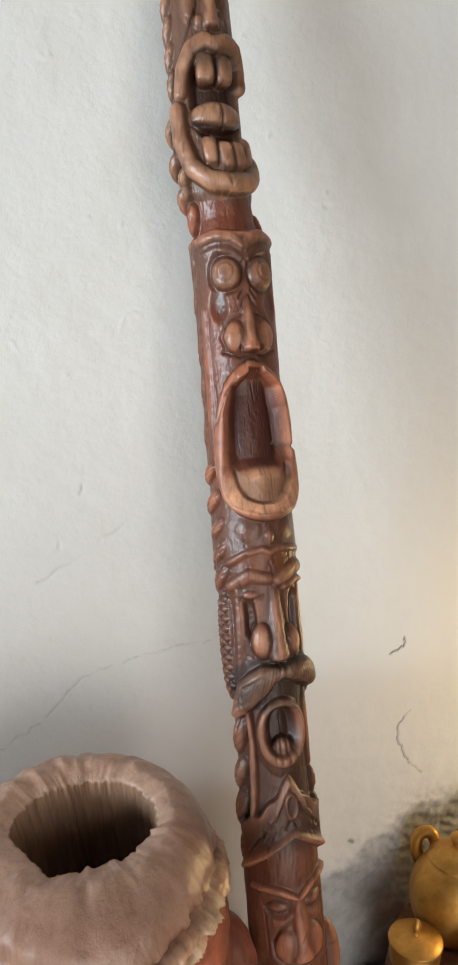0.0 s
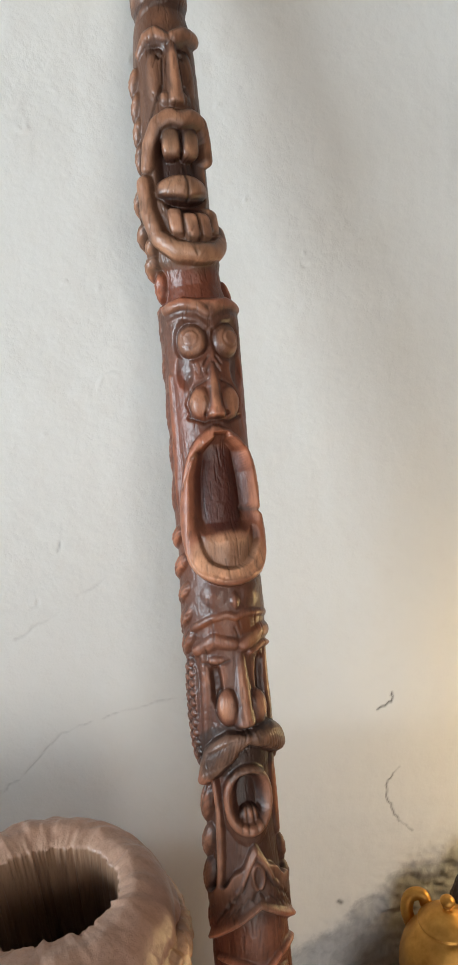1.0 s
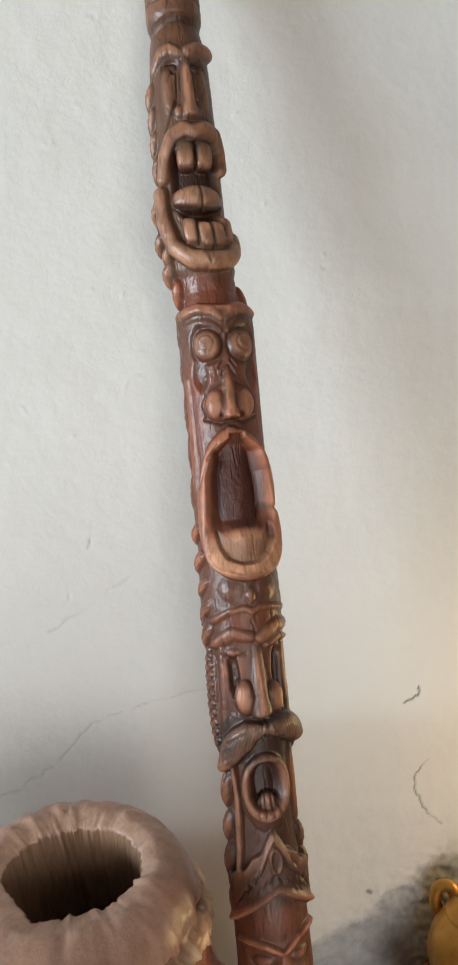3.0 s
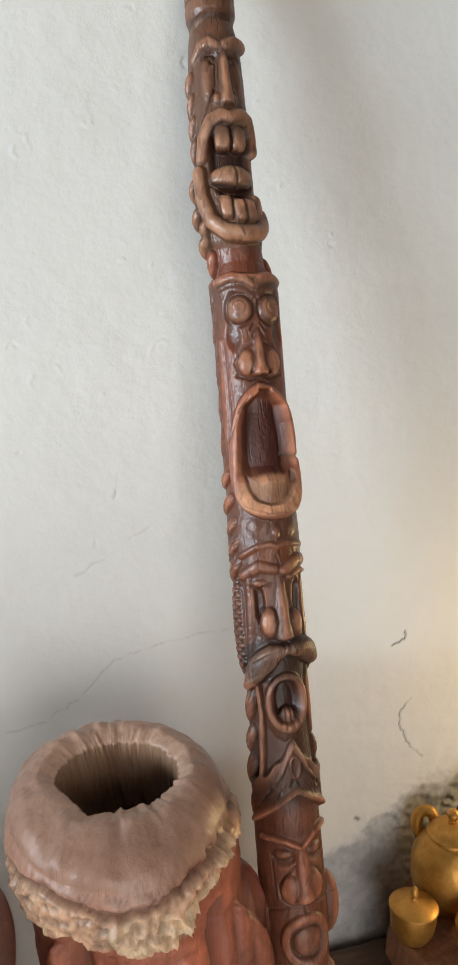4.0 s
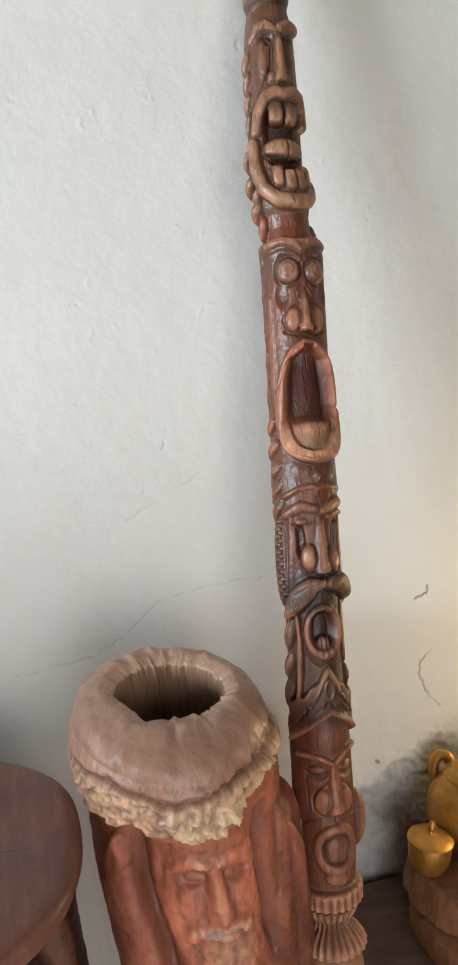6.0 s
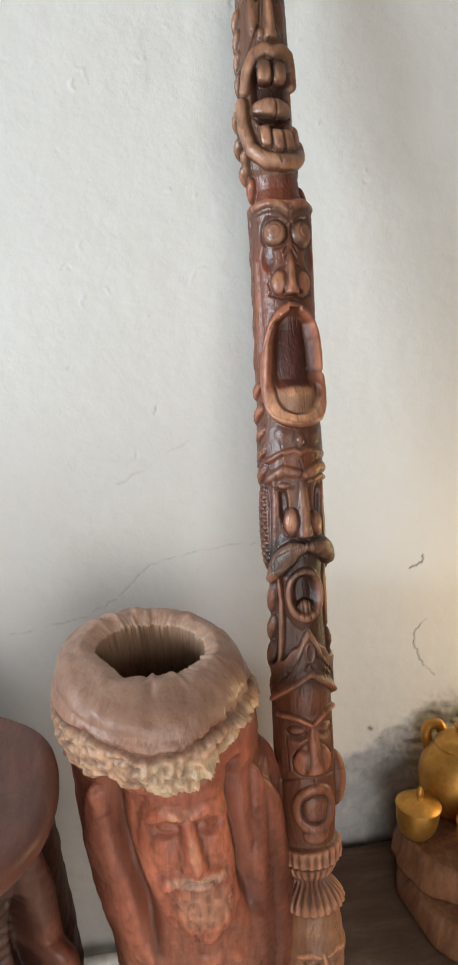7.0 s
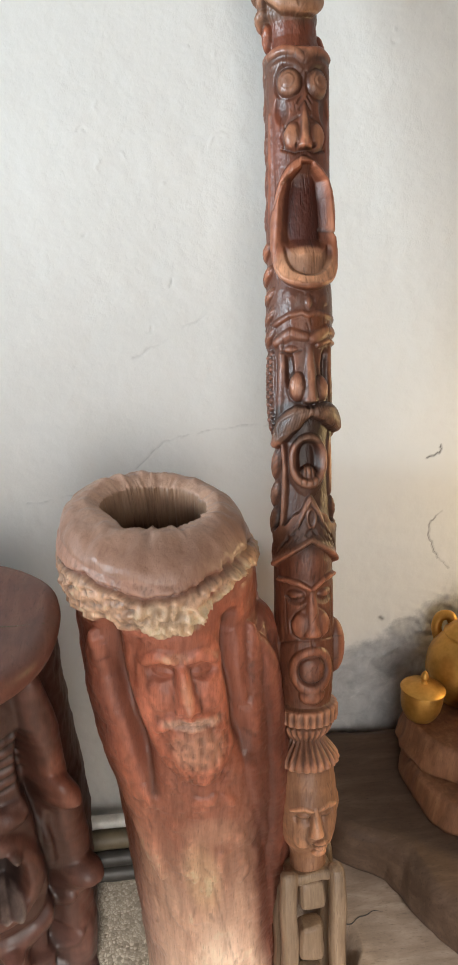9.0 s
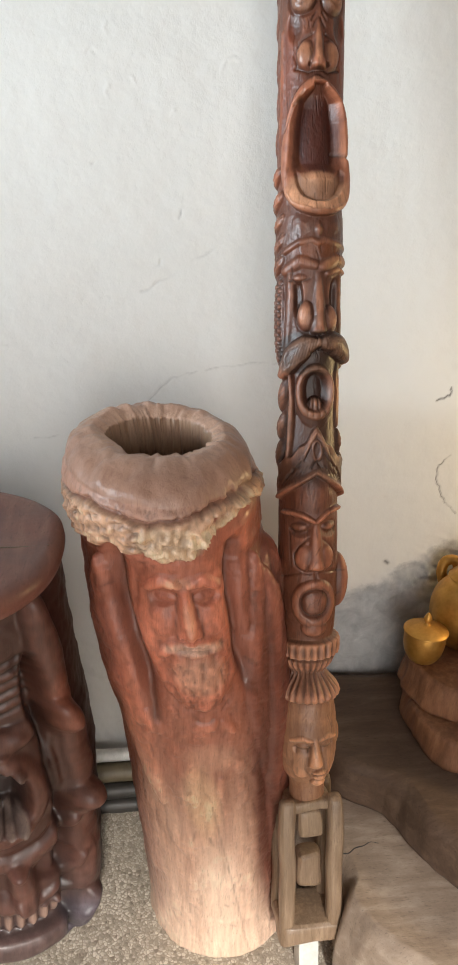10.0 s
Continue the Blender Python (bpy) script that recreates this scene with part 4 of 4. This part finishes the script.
    # brow highlight, painted into the tone
    c.tint(-6, 742, 22, 10, (0.56, 0.28, 0.18), 2, 0.9, 0.8)
    c.groove([(0, 335), (6, 270), (14, 210), (24, 120), (38, 5)], 1.3, 2.2, 0.3)
    c.tint(-150, 180, 60, 200, (0.50, 0.32, 0.26), 2, 1.0, 0.7)
    for n in range(420):
        x, z = rnd.uniform(-190, 190), rnd.uniform(10, 760)
        c.groove([(x, z), (x + rnd.uniform(-7, 7), z - rnd.uniform(4, 26))], rnd.uniform(1.3, 2.4), rnd.uniform(0.3, 1.3), rnd.uniform(0.0, 0.3))
    # the twisted head cloth: a smooth crown over a rough band that rises to one side
    k = c.span(730, 850)
    x, z = c.x[k], c.z[k]
    stray = 3.0 * value_noise(x / 14 + 20, z / 60, 50) + 1.4 * value_noise(x / 5 + 20, z / 60, 52)
    edge = np.interp(x, (-230, -150, -100, -55, -15, 14, 50, 85, 125, 230), (812, 826, 836, 832, 829, 836, 847, 850, 850, 826)) + stray
    foot = np.interp(x, (-230, -150, -90, -40, -12, 15, 32, 46, 110, 230), (756, 764, 775, 783, 776, 780, 804, 832, 834, 800)) + 1.5 * stray
    inside = smooth_step(z - foot, -1, 5) * smooth_step(edge - z, -2, 4)
    round_off = np.sqrt(np.clip(1 - ((z - (edge + foot) / 2) / (0.62 * (edge - foot))) ** 2, 0, 1))
    c.h[k] += inside * (3 + 5 * round_off)
    c.h[k] += inside * (2.4 * value_noise(x / 9 + 11, z / 6 + 3, 53) + 1.6 * value_noise(x / 3.4 + 11, z / 3.0, 54) + 1.0 * np.sin((x * 0.5 - z) / 2.6))
    crown = smooth_step(z - edge, -3, 7)
    c.h[k] += 5 * crown
    slit = np.exp(-(((z - edge) / 2.6) ** 2))
    c.h[k] -= 5 * slit
    tan = np.array((0.57, 0.38, 0.26))
    c.tone[k] = c.tone[k] * (1 - inside[..., None]) + inside[..., None] * tan * (0.88 + 0.22 * value_noise(x / 7, z / 5 + 8, 55))[..., None]
    c.tone[k] = c.tone[k] * (1 - crown[..., None]) + crown[..., None] * np.array((0.49, 0.30, 0.225))
    # crease shade under the crown, painted along the slit
    c.tone[k] *= 1 - 0.45 * slit[..., None]
    pale = (0.50, 0.385, 0.265)
    c.tint(-4, 803, 44, 26, pale, 2.4, 0.5, 0.9)
    for n in range(70):
        x, z = rnd.uniform(-44, 34), rnd.uniform(782, 826)
        c.roll([(x, z + 5), (x + rnd.uniform(-4, 6), z - 5)], rnd.uniform(2.2, 3.8), rnd.uniform(1.5, 4.2), 0.5)
    for n in range(46):
        t = rnd.random()
        x, z = 26 + 92 * t, 802 + 44 * t ** 0.6 + rnd.uniform(-5, 5)
        c.roll([(x - 3, z - 4), (x + 3, z + 4)], rnd.uniform(2.5, 4), rnd.uniform(1.5, 3.5), 0.5)
        c.tint(x, z, 7, 6, (0.60, 0.44, 0.29), 2, 0.8, 0.6)
    for n in range(120):
        x, z = rnd.uniform(-190, -30), rnd.uniform(765, 832)
        c.groove([(x, z), (x + rnd.uniform(-12, 12), z - rnd.uniform(2, 9))], rnd.uniform(1.2, 2.2), rnd.uniform(0.8, 2.8), 0.3)
    for n in range(60):
        x, z = rnd.uniform(-120, 110), rnd.uniform(834, 850)
        c.groove([(x, z), (x + rnd.uniform(-5, 5), z - rnd.uniform(3, 9))], rnd.uniform(0.9, 1.6), rnd.uniform(0.5, 1.6), 0.3)
    c.form(128, 830, 28, 34, 116, 16)
    c.tint(134, 836, 30, 32, (0.47, 0.31, 0.20), 2, 0.9, 0.8)
    # thinner towards the back at the top, and drawn in under the cloth at one side
    c.h -= 24 * np.exp(-(((np.pi - np.abs(c.a)) / 1.25) ** 2)) * smooth_step(c.z, 640, 830)
    c.h -= 9 * np.exp(-(((c.a - 1.3) / 0.6) ** 2)) * smooth_step(c.z, 700, 800)
    c.h -= 13 * np.exp(-(((c.a + 1.25) / 0.55) ** 2)) * np.exp(-(((c.z - 410) / 120) ** 2))
    # pale highlight down the nose, also put into the tone
    c.tint(2, 690, 7, 36, (0.54, 0.27, 0.18), 2, 0.9, 0.8)
    c.tint(3, 638, 42, 14, (0.58, 0.40, 0.31), 2, 0.9, 0.8)
    c.enrich(1.0)
    rough = c.h.copy()
    c.chisel(2.0, 42, 61)
    c.chisel(0.6, 9, 63)
    c.h = rough + (c.h - rough) * (1 - 0.6 * smooth_step(c.z, 800, 835))
    c.chisel(0.45, 3.5, 65)
    c.wear_shade(4, 4.0, 0.9)
    streak = value_noise(c.x / 7 + 40, c.z / 150, 67) + 0.7 * value_noise(c.x / 2.6 + 40, c.z / 60, 68) + 0.6 * value_noise(c.x / 30 + 40, c.z / 45, 69)
    c.tone *= (1 + 0.10 * streak)[..., None]
    c.tone = np.clip(c.tone * np.array((1.10, 1.05, 1.04)), 0, np.array((0.90, 0.74, 0.58)))
    # over the rim and down into the hollow
    a, outer = c.a[0], c.h[-1]
    even = outer.copy()
    for _ in range(30):
        even = (np.roll(even, 3) + even + np.roll(even, -3)) / 3
    mouth = 1 / np.sqrt((np.sin(a) / 71) ** 2 + (np.cos(a) / 53) ** 2) + 8 * np.exp(-(((a + 0.62) / 0.35) ** 2)) + 2.5 * value_noise(a * 3.2 + 9, a * 0, 71) + 1.8 * value_noise(a * 16 + 9, a * 0, 72)
    rows, tones = [], []
    for t in np.linspace(0.04, 1, 26):
        q = 1 - math.cos(np.pi / 2 * t)
        r = (outer - even) * (1 - t) ** 9 + even + (mouth - even) * q
        lumps = 0.4 * value_noise(a * 6 + 30, a * 0 + 5 * t, 73) + 0.25 * value_noise(a * 14 + 30, a * 0 + 12 * t, 79) + 0.8 * t ** 4 * value_noise(a * 27 + 30, a * 0 + 9 * t, 78)
        rows.append((r + 0.7 * lumps, 1.6 * lumps + 850 + 39 * math.sin(np.pi / 2 * min(1, 1.05 * t)) - 9 * max(0, t - 0.8) / 0.2 + 3 * value_noise(a * 7 + 20, a * 0 + 4 * t, 74)))
        tones.append(np.array((0.49, 0.30, 0.225)) + max(0, t - 0.5) * np.array((0.40, 0.34, 0.27)))
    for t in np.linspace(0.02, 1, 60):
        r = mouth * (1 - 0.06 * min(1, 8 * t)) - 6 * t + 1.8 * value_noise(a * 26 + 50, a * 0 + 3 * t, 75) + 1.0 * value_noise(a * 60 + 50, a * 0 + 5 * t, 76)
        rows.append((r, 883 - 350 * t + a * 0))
        # tone falls off with depth: the hollow's shade is painted in
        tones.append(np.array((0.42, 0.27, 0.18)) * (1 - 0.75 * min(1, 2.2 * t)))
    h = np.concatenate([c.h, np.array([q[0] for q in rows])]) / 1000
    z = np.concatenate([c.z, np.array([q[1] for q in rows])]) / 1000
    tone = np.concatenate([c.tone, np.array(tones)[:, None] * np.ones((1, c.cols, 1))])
    aa = np.ones_like(z) * c.a[:1]
    p = np.stack([h * np.sin(aa), -h * np.cos(aa), z], -1)
    z = z * 0.982
    p[..., 2] = z
    # the log bends: it stands to one side at the foot and leans over
    f = np.clip(z / 0.88, 0, 1.05)
    lean_x = -0.136 - 0.122 * f ** 1.1
    lean_y = 0.712 - 0.012 * f
    tip = np.clip((z - 0.55) / 0.33, 0, 1)
    p[..., 2] += tip * (0.20 * p[..., 1] - 0.02 * p[..., 0])
    p[..., 0] += lean_x
    p[..., 1] += lean_y
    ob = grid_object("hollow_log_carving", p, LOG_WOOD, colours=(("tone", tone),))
    return tagged(ob, "hollow reddish log carved as a bearded turbaned figure", "carving")


hollow_log()

# ---- the carved stool ----


def stool():
    root = tagged(new("carved_stool"), "dark brown carved wooden stool with a thick oval seat", "stool")
    root.location = (-0.50, 0.778, 0)
    c = Carving(0, 700, 2.4, 280, 150)
    c.bands((0, (0.105, 0.085, 0.085)), (90, (0.105, 0.072, 0.068)), (170, (0.15, 0.082, 0.068)), (330, (0.145, 0.075, 0.058)), (520, (0.16, 0.083, 0.064)), (700, (0.115, 0.06, 0.048)))
    c.profile((0, 2), (30, 8), (140, 8), (230, 2), (330, 0), (430, -14), (520, -26), (620, -38), (700, -44))
    s0 = 32
    # lower mask: brow, nose, cheek and the row of teeth
    c.dome(s0, 150, 120, 150, 12)
    c.roll([(s0 - 70, 236), (s0, 224), (s0 + 45, 240), (s0 + 82, 262)], 17, 13, 0.3)
    c.roll([(s0 + 4, 214), (s0 + 8, 180), (s0 + 12, 142)], 17, 26, 0.2)
    c.dome(s0 - 12, 148, 22, 24, 14)
    c.pit(s0 + 55, 190, 34, 26, 14)
    c.roll([(s0 + 24, 132), (s0 + 60, 150), (s0 + 92, 186)], 10, 8, 0.3)
    c.pit(s0 + 6, 92, 92, 26, 16, 4, 0.4)
    for i in range(9):
        c.dome(s0 - 66 + 17 * i, 94 + 0.012 * (17 * i - 66) ** 2 * 0.3, 7.2, 24, 15, 3)
        c.tint(s0 - 66 + 17 * i, 94, 7, 22, (0.36, 0.28, 0.24))
    c.roll([(s0 - 80, 48), (s0, 40), (s0 + 70, 50), (s0 + 100, 84)], 26, 17, 0.1)
    for i in range(10):
        c.pit(s0 - 70 + 17 * i, 16, 8, 12, 10)
    # upper mask: the open mouth
    c.dome(s0 - 10, 350, 92, 110, 16)
    c.roll(ellipse(s0 - 16, 350, 50, 62), 20, 16)
    c.pit(s0 - 16, 352, 46, 56, 44, 2.4, 0.45)
    for i in range(5):
        c.dome(s0 - 46 + 15 * i, 310, 7.4, 15, 22, 3)
        c.dome(s0 - 46 + 15 * i, 388, 7, 18, 20, 3)
    # the mouth pit's shade, painted dark behind the teeth
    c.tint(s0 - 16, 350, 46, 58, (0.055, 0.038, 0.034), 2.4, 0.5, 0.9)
    for i in range(5):
        c.tint(s0 - 46 + 15 * i, 310, 6.6, 14, (0.30, 0.25, 0.22), 3, 0.5)
        c.tint(s0 - 46 + 15 * i, 389, 6.6, 17, (0.22, 0.17, 0.145), 3, 0.5)
    c.roll([(s0 - 60, 452), (s0, 440), (s0 + 55, 452)], 18, 10, 0.3)
    for i in range(6):
        c.groove([(s0 - 70, 488 + 15 * i), (s0, 478 + 15 * i), (s0 + 60, 494 + 15 * i)], 3, 3.2)
    # arm, elbow and leg at the side
    c.roll([(104, 640), (118, 560), (124, 452)], 30, 30, 0.3)
    c.tint(122, 486, 24, 60, (0.27, 0.125, 0.09), 2, 0.8, 0.9)
    c.roll([(112, 470), (146, 420), (148, 330), (138, 300)], 30, 24, 0.25)
    c.dome(140, 292, 28, 30, 10)
    c.roll([(140, 290), (146, 180), (140, 30)], 34, 24, 0.1)
    c.tint(128, 40, 50, 70, (0.13, 0.125, 0.155), 2, 0.9, 0.9)
    c.groove([(96, 470), (92, 380), (104, 300), (98, 150), (106, 20)], 7, 16)
    c.pit(88, 500, 16, 70, 22)
    c.enrich(1.2)
    c.tone *= 0.76
    c.chisel(1.5, 22, 81)
    c.chisel(0.7, 7, 83)
    c.wear_shade(4, 4.0, 1.0)
    c.soften(1)
    body = c.places()
    body[..., 2] *= 0.724 / 0.700
    body[..., 1] -= 0.085 * (body[..., 2] / 0.724) ** 1.6
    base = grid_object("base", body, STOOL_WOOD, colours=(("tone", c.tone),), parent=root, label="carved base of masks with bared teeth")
    # seat: a thick board with a rounded edge
    n = 120
    rows = []
    for inset, z in ((0.16, -0.034), (0.012, -0.032), (0.003, -0.026), (0.0, -0.016), (0.002, -0.006), (0.008, -0.001), (0.02, 0.001), (0.06, 0.0), (0.11, -0.001)):
        ring = []
        for t in np.linspace(0, 2 * np.pi, n, endpoint=False):
            ct, st = math.cos(t), math.sin(t)
            e = 2 / 2.4
            wob = 1 + 0.012 * math.sin(3 * t + 1) + 0.008 * math.sin(5 * t)
            x = (0.190 - inset) * wob * math.copysign(abs(ct) ** e, ct)
            y = (0.188 - inset) * wob * math.copysign(abs(st) ** e, st)
            ring.append((x, y, z))
        rows.append(ring)
    p = np.array(rows)
    p[..., 0] += -0.071
    p[..., 1] += -0.178
    p[..., 2] += 0.760
    seat = grid_object("seat", p, SEAT_WOOD, parent=root, label="thick brown oval seat board")
    xs = np.linspace(-0.240, 0.105, 40)
    line = [(x, -0.205 + 0.03 * (x + 0.15) + 0.0015 * math.sin(70 * x), 0.7602) for x in xs]
    grid_object("scratch", pipe_places(line, 0.0007, 6), BAMBOO, parent=seat, label="thin pale scratch")
    return root


stool()

# ---- the slabs, the stump and the tea set ----


def slab(name, outline, z0, z1, material, label, category, seed, round_edge=0.02, bulge=0.012, steps=9):
    """A thick live-edged slab from a few outline places, with a soft uneven edge."""
    q = curve_stops(outline + [outline[0]], 14)[:-1]
    mid = q.mean(0)
    rows = []
    for i in range(steps + 1):
        t = i / steps
        inset = round_edge * (1 - math.sqrt(max(0, 1 - max(0, (t - 0.72) / 0.28) ** 2))) + 0.4 * round_edge * max(0, 0.12 - t) / 0.12
        z = z0 + (z1 - z0) * t
        ring = []
        for k, (x, y) in enumerate(q):
            d = Vector((x - mid[0], y - mid[1])).normalized()
            push = bulge * noise.noise(Vector((x * 9, y * 9, z * 14 + seed))) + 0.35 * bulge * noise.noise(Vector((x * 40, y * 40, z * 9 + seed)))
            ring.append((x + d.x * (push - inset), y + d.y * (push - inset), z))
        rows.append(ring)
    for s in (0.97, 0.92, 0.8, 0.6, 0.4, 0.2):
        ring = []
        for x, y, z in rows[steps]:
            xx, yy = mid[0] + (x - mid[0]) * s, mid[1] + (y - mid[1]) * s
            ring.append((xx, yy, z1 + 0.003 * noise.noise(Vector((xx * 7, yy * 7, seed))) * (1 - s) * 4))
        rows.append(ring)
    return tagged(grid_object(name, np.array(rows), material), label, category)


slab("wood_step", [(0.038, 0.60), (0.036, 0.56), (0.020, 0.525), (0.036, 0.49), (0.062, 0.455), (0.104, 0.41), (0.15, 0.36), (0.30, 0.31), (0.60, 0.36), (0.85, 0.5), (0.9, 0.9), (0.5, 0.965), (0.1, 0.965), (-0.03, 0.95), (-0.025, 0.80), (0.028, 0.68)],
     0.0, 0.185, STEP_WOOD, "worn pale live-edged wooden slab lying on the floor", "wood slab", 3, 0.014)
slab("wood_plank", [(0.0, 0.84), (0.035, 0.765), (0.07, 0.718), (0.125, 0.676), (0.152, 0.618), (0.18, 0.545), (0.25, 0.47), (0.42, 0.44), (0.72, 0.52), (0.80, 0.85), (0.6, 0.970), (0.2, 0.972), (0.02, 0.968), (-0.02, 0.92)],
     0.188, 0.276, SLAB_WOOD, "dark brown thick wooden slab on a paler one", "wood slab", 7, 0.024)


def stump():
    turns = np.linspace(0, 2 * math.pi, 12, endpoint=False)
    lower = [(0.420 + 0.213 * math.cos(t) * (1 + 0.03 * math.sin(2 * t)), 0.772 + 0.188 * math.sin(t)) for t in turns]
    upper = [(0.412 + 0.206 * math.cos(t) * (1 + 0.03 * math.sin(2 * t)), 0.828 + 0.146 * math.sin(t)) for t in turns]
    low = slab("tea_stump", lower, 0.279, 0.334, STUMP_WOOD, "reddish brown two-tier log stump used as a tea stand", "stump", 11, 0.006, 0.022)
    top = slab("upper_tier", upper, 0.336, 0.396, STUMP_WOOD, "", "", 13, 0.005, 0.016)
    top.parent = low
    for key in ("label", "category"):
        if key in top:
            del top[key]
    return low


stump()


def lidded_cup(x, y, z):
    root = tagged(new("lidded_cup"), "small gold-painted cup with a knobbed lid on the stump", "cup", "gold tea set")
    root.location = (x, y, z)
    body = curve_stops([(0.004, 0.0), (0.024, 0.001), (0.030, 0.006), (0.038, 0.022), (0.0415, 0.045), (0.041, 0.062), (0.039, 0.063), (0.036, 0.058), (0.012, 0.050)], 4)
    grid_object("cup_body", lathe_places(body), GOLD, parent=root)
    lid = curve_stops([(0.030, 0.0630), (0.0425, 0.0635), (0.0445, 0.0655), (0.0430, 0.0685), (0.034, 0.073), (0.018, 0.0775), (0.009, 0.079)], 4)
    cover = grid_object("lid", lathe_places(lid), GOLD, parent=root)
    knob = curve_stops([(0.008, 0.0785), (0.0055, 0.082), (0.0050, 0.085), (0.0078, 0.090), (0.0070, 0.097), (0.0030, 0.104), (0.0005, 0.106)], 4)
    grid_object("knob", lathe_places(knob, 24), GOLD, parent=cover)
    return root


cup = lidded_cup(0.236, 0.830, 0.397)
cup.scale = (0.90, 0.90, 0.90)
copy_thing(cup, pose(0.316, 0.762, 0.397, 0, 0, 30))


def teapot(x, y, z):
    root = tagged(new("teapot"), "round gold-painted teapot with lid, spout and handle", "teapot", "gold tea set")
    root.location = (x, y, z)
    body = curve_stops([(0.004, 0.0), (0.036, 0.001), (0.042, 0.006), (0.060, 0.030), (0.0705, 0.066), (0.066, 0.104), (0.050, 0.130), (0.041, 0.138), (0.040, 0.143)], 5)
    grid_object("pot_body", lathe_places(body, 64), GOLD, parent=root)
    lid = curve_stops([(0.034, 0.1425), (0.0435, 0.1428), (0.0445, 0.1455), (0.040, 0.150), (0.030, 0.160), (0.014, 0.168), (0.008, 0.169)], 5)
    cover = grid_object("lid", lathe_places(lid, 48), GOLD, parent=root)
    knob = curve_stops([(0.007, 0.168), (0.0065, 0.172), (0.011, 0.178), (0.0115, 0.184), (0.006, 0.190), (0.0005, 0.1915)], 4)
    grid_object("knob", lathe_places(knob, 28), GOLD, parent=cover)
    path = curve_stops([(-0.026, 0.050, 0.096), (-0.032, 0.064, 0.122), (-0.026, 0.066, 0.146), (-0.010, 0.056, 0.152), (-0.004, 0.044, 0.132)], 7)
    grid_object("handle", pipe_places(path, 0.0105), GOLD, parent=root)
    path = curve_stops([(0.000, -0.046, 0.040), (0.006, -0.074, 0.056), (0.010, -0.090, 0.086), (0.012, -0.098, 0.106)], 7)
    grid_object("spout", pipe_places(path, list(np.linspace(0.019, 0.009, len(path)))), GOLD, parent=root)
    return root


pot = teapot(0.334, 0.878, 0.397)
pot.scale = (0.95, 0.95, 0.95)


def dark_carving():
    c = Carving(0, 175, 2.0, 120, 34)
    c.profile((0, 4), (40, 0), (90, 5), (130, -4), (175, -22))
    for i in range(9):
        c.roll([(-70 + 16 * i, 20), (-60 + 15 * i, 90), (-50 + 12 * i, 160)], 8, 5, 0.4)
    c.chisel(2.0, 8, 91)
    ob = grid_object("dark_root_carving", c.places(), DARK_WOOD)
    ob.location = (0.408, 0.922, 0.392)
    ob.scale = (1, 0.8, 1.12)
    return tagged(ob, "small blackened carved root standing behind the teapot", "carving")


dark_carving()


def lying_pole(name, y, z, r, material, label, category, x0=-0.62, x1=0.02, sag=0.0):
    xs = np.linspace(x0, x1, 40)
    path = [(x, y + 0.002 * math.sin(9 * x + z * 50), z + sag * (x - x0)) for x in xs]
    rad = [r * (1 + 0.06 * (math.sin(x * 40 + y * 90) > 0.94)) for x in xs]
    return tagged(grid_object(name, pipe_places(path, rad, 20), material), label, category)


lying_pole("plastic_pipe", 0.945, 0.117, 0.0125, WHITE_PVC, "white plastic pipe lying along the foot of the wall", "pipe", sag=0.012)
lying_pole("bamboo_pole", 0.938, 0.083, 0.019, BAMBOO, "old brown bamboo pole stacked along the wall", "pole")
lying_pole("dark_pole", 0.930, 0.047, 0.016, BLACK_POLE, "blackened pole stacked along the wall", "pole")
lying_pole("dark_pole", 0.925, 0.0155, 0.0155, BLACK_POLE, "blackened pole lying on the pebble floor", "pole")


def slab_crack():
    """The drying crack across the paler slab."""
    xs = np.linspace(0.044, 0.15, 26)
    path = [(x, 0.612 + 0.22 * (x - 0.044) + 0.003 * math.sin(90 * x) + 0.002 * math.sin(210 * x), 0.1856) for x in xs]
    rad = [0.0009 * (1 - 0.5 * i / 25) for i in range(26)]
    step = bpy.data.objects["wood_step"]
    return grid_object("crack", pipe_places(path, rad, 6), BLACK_POLE, parent=step, label="dark drying crack")


slab_crack()
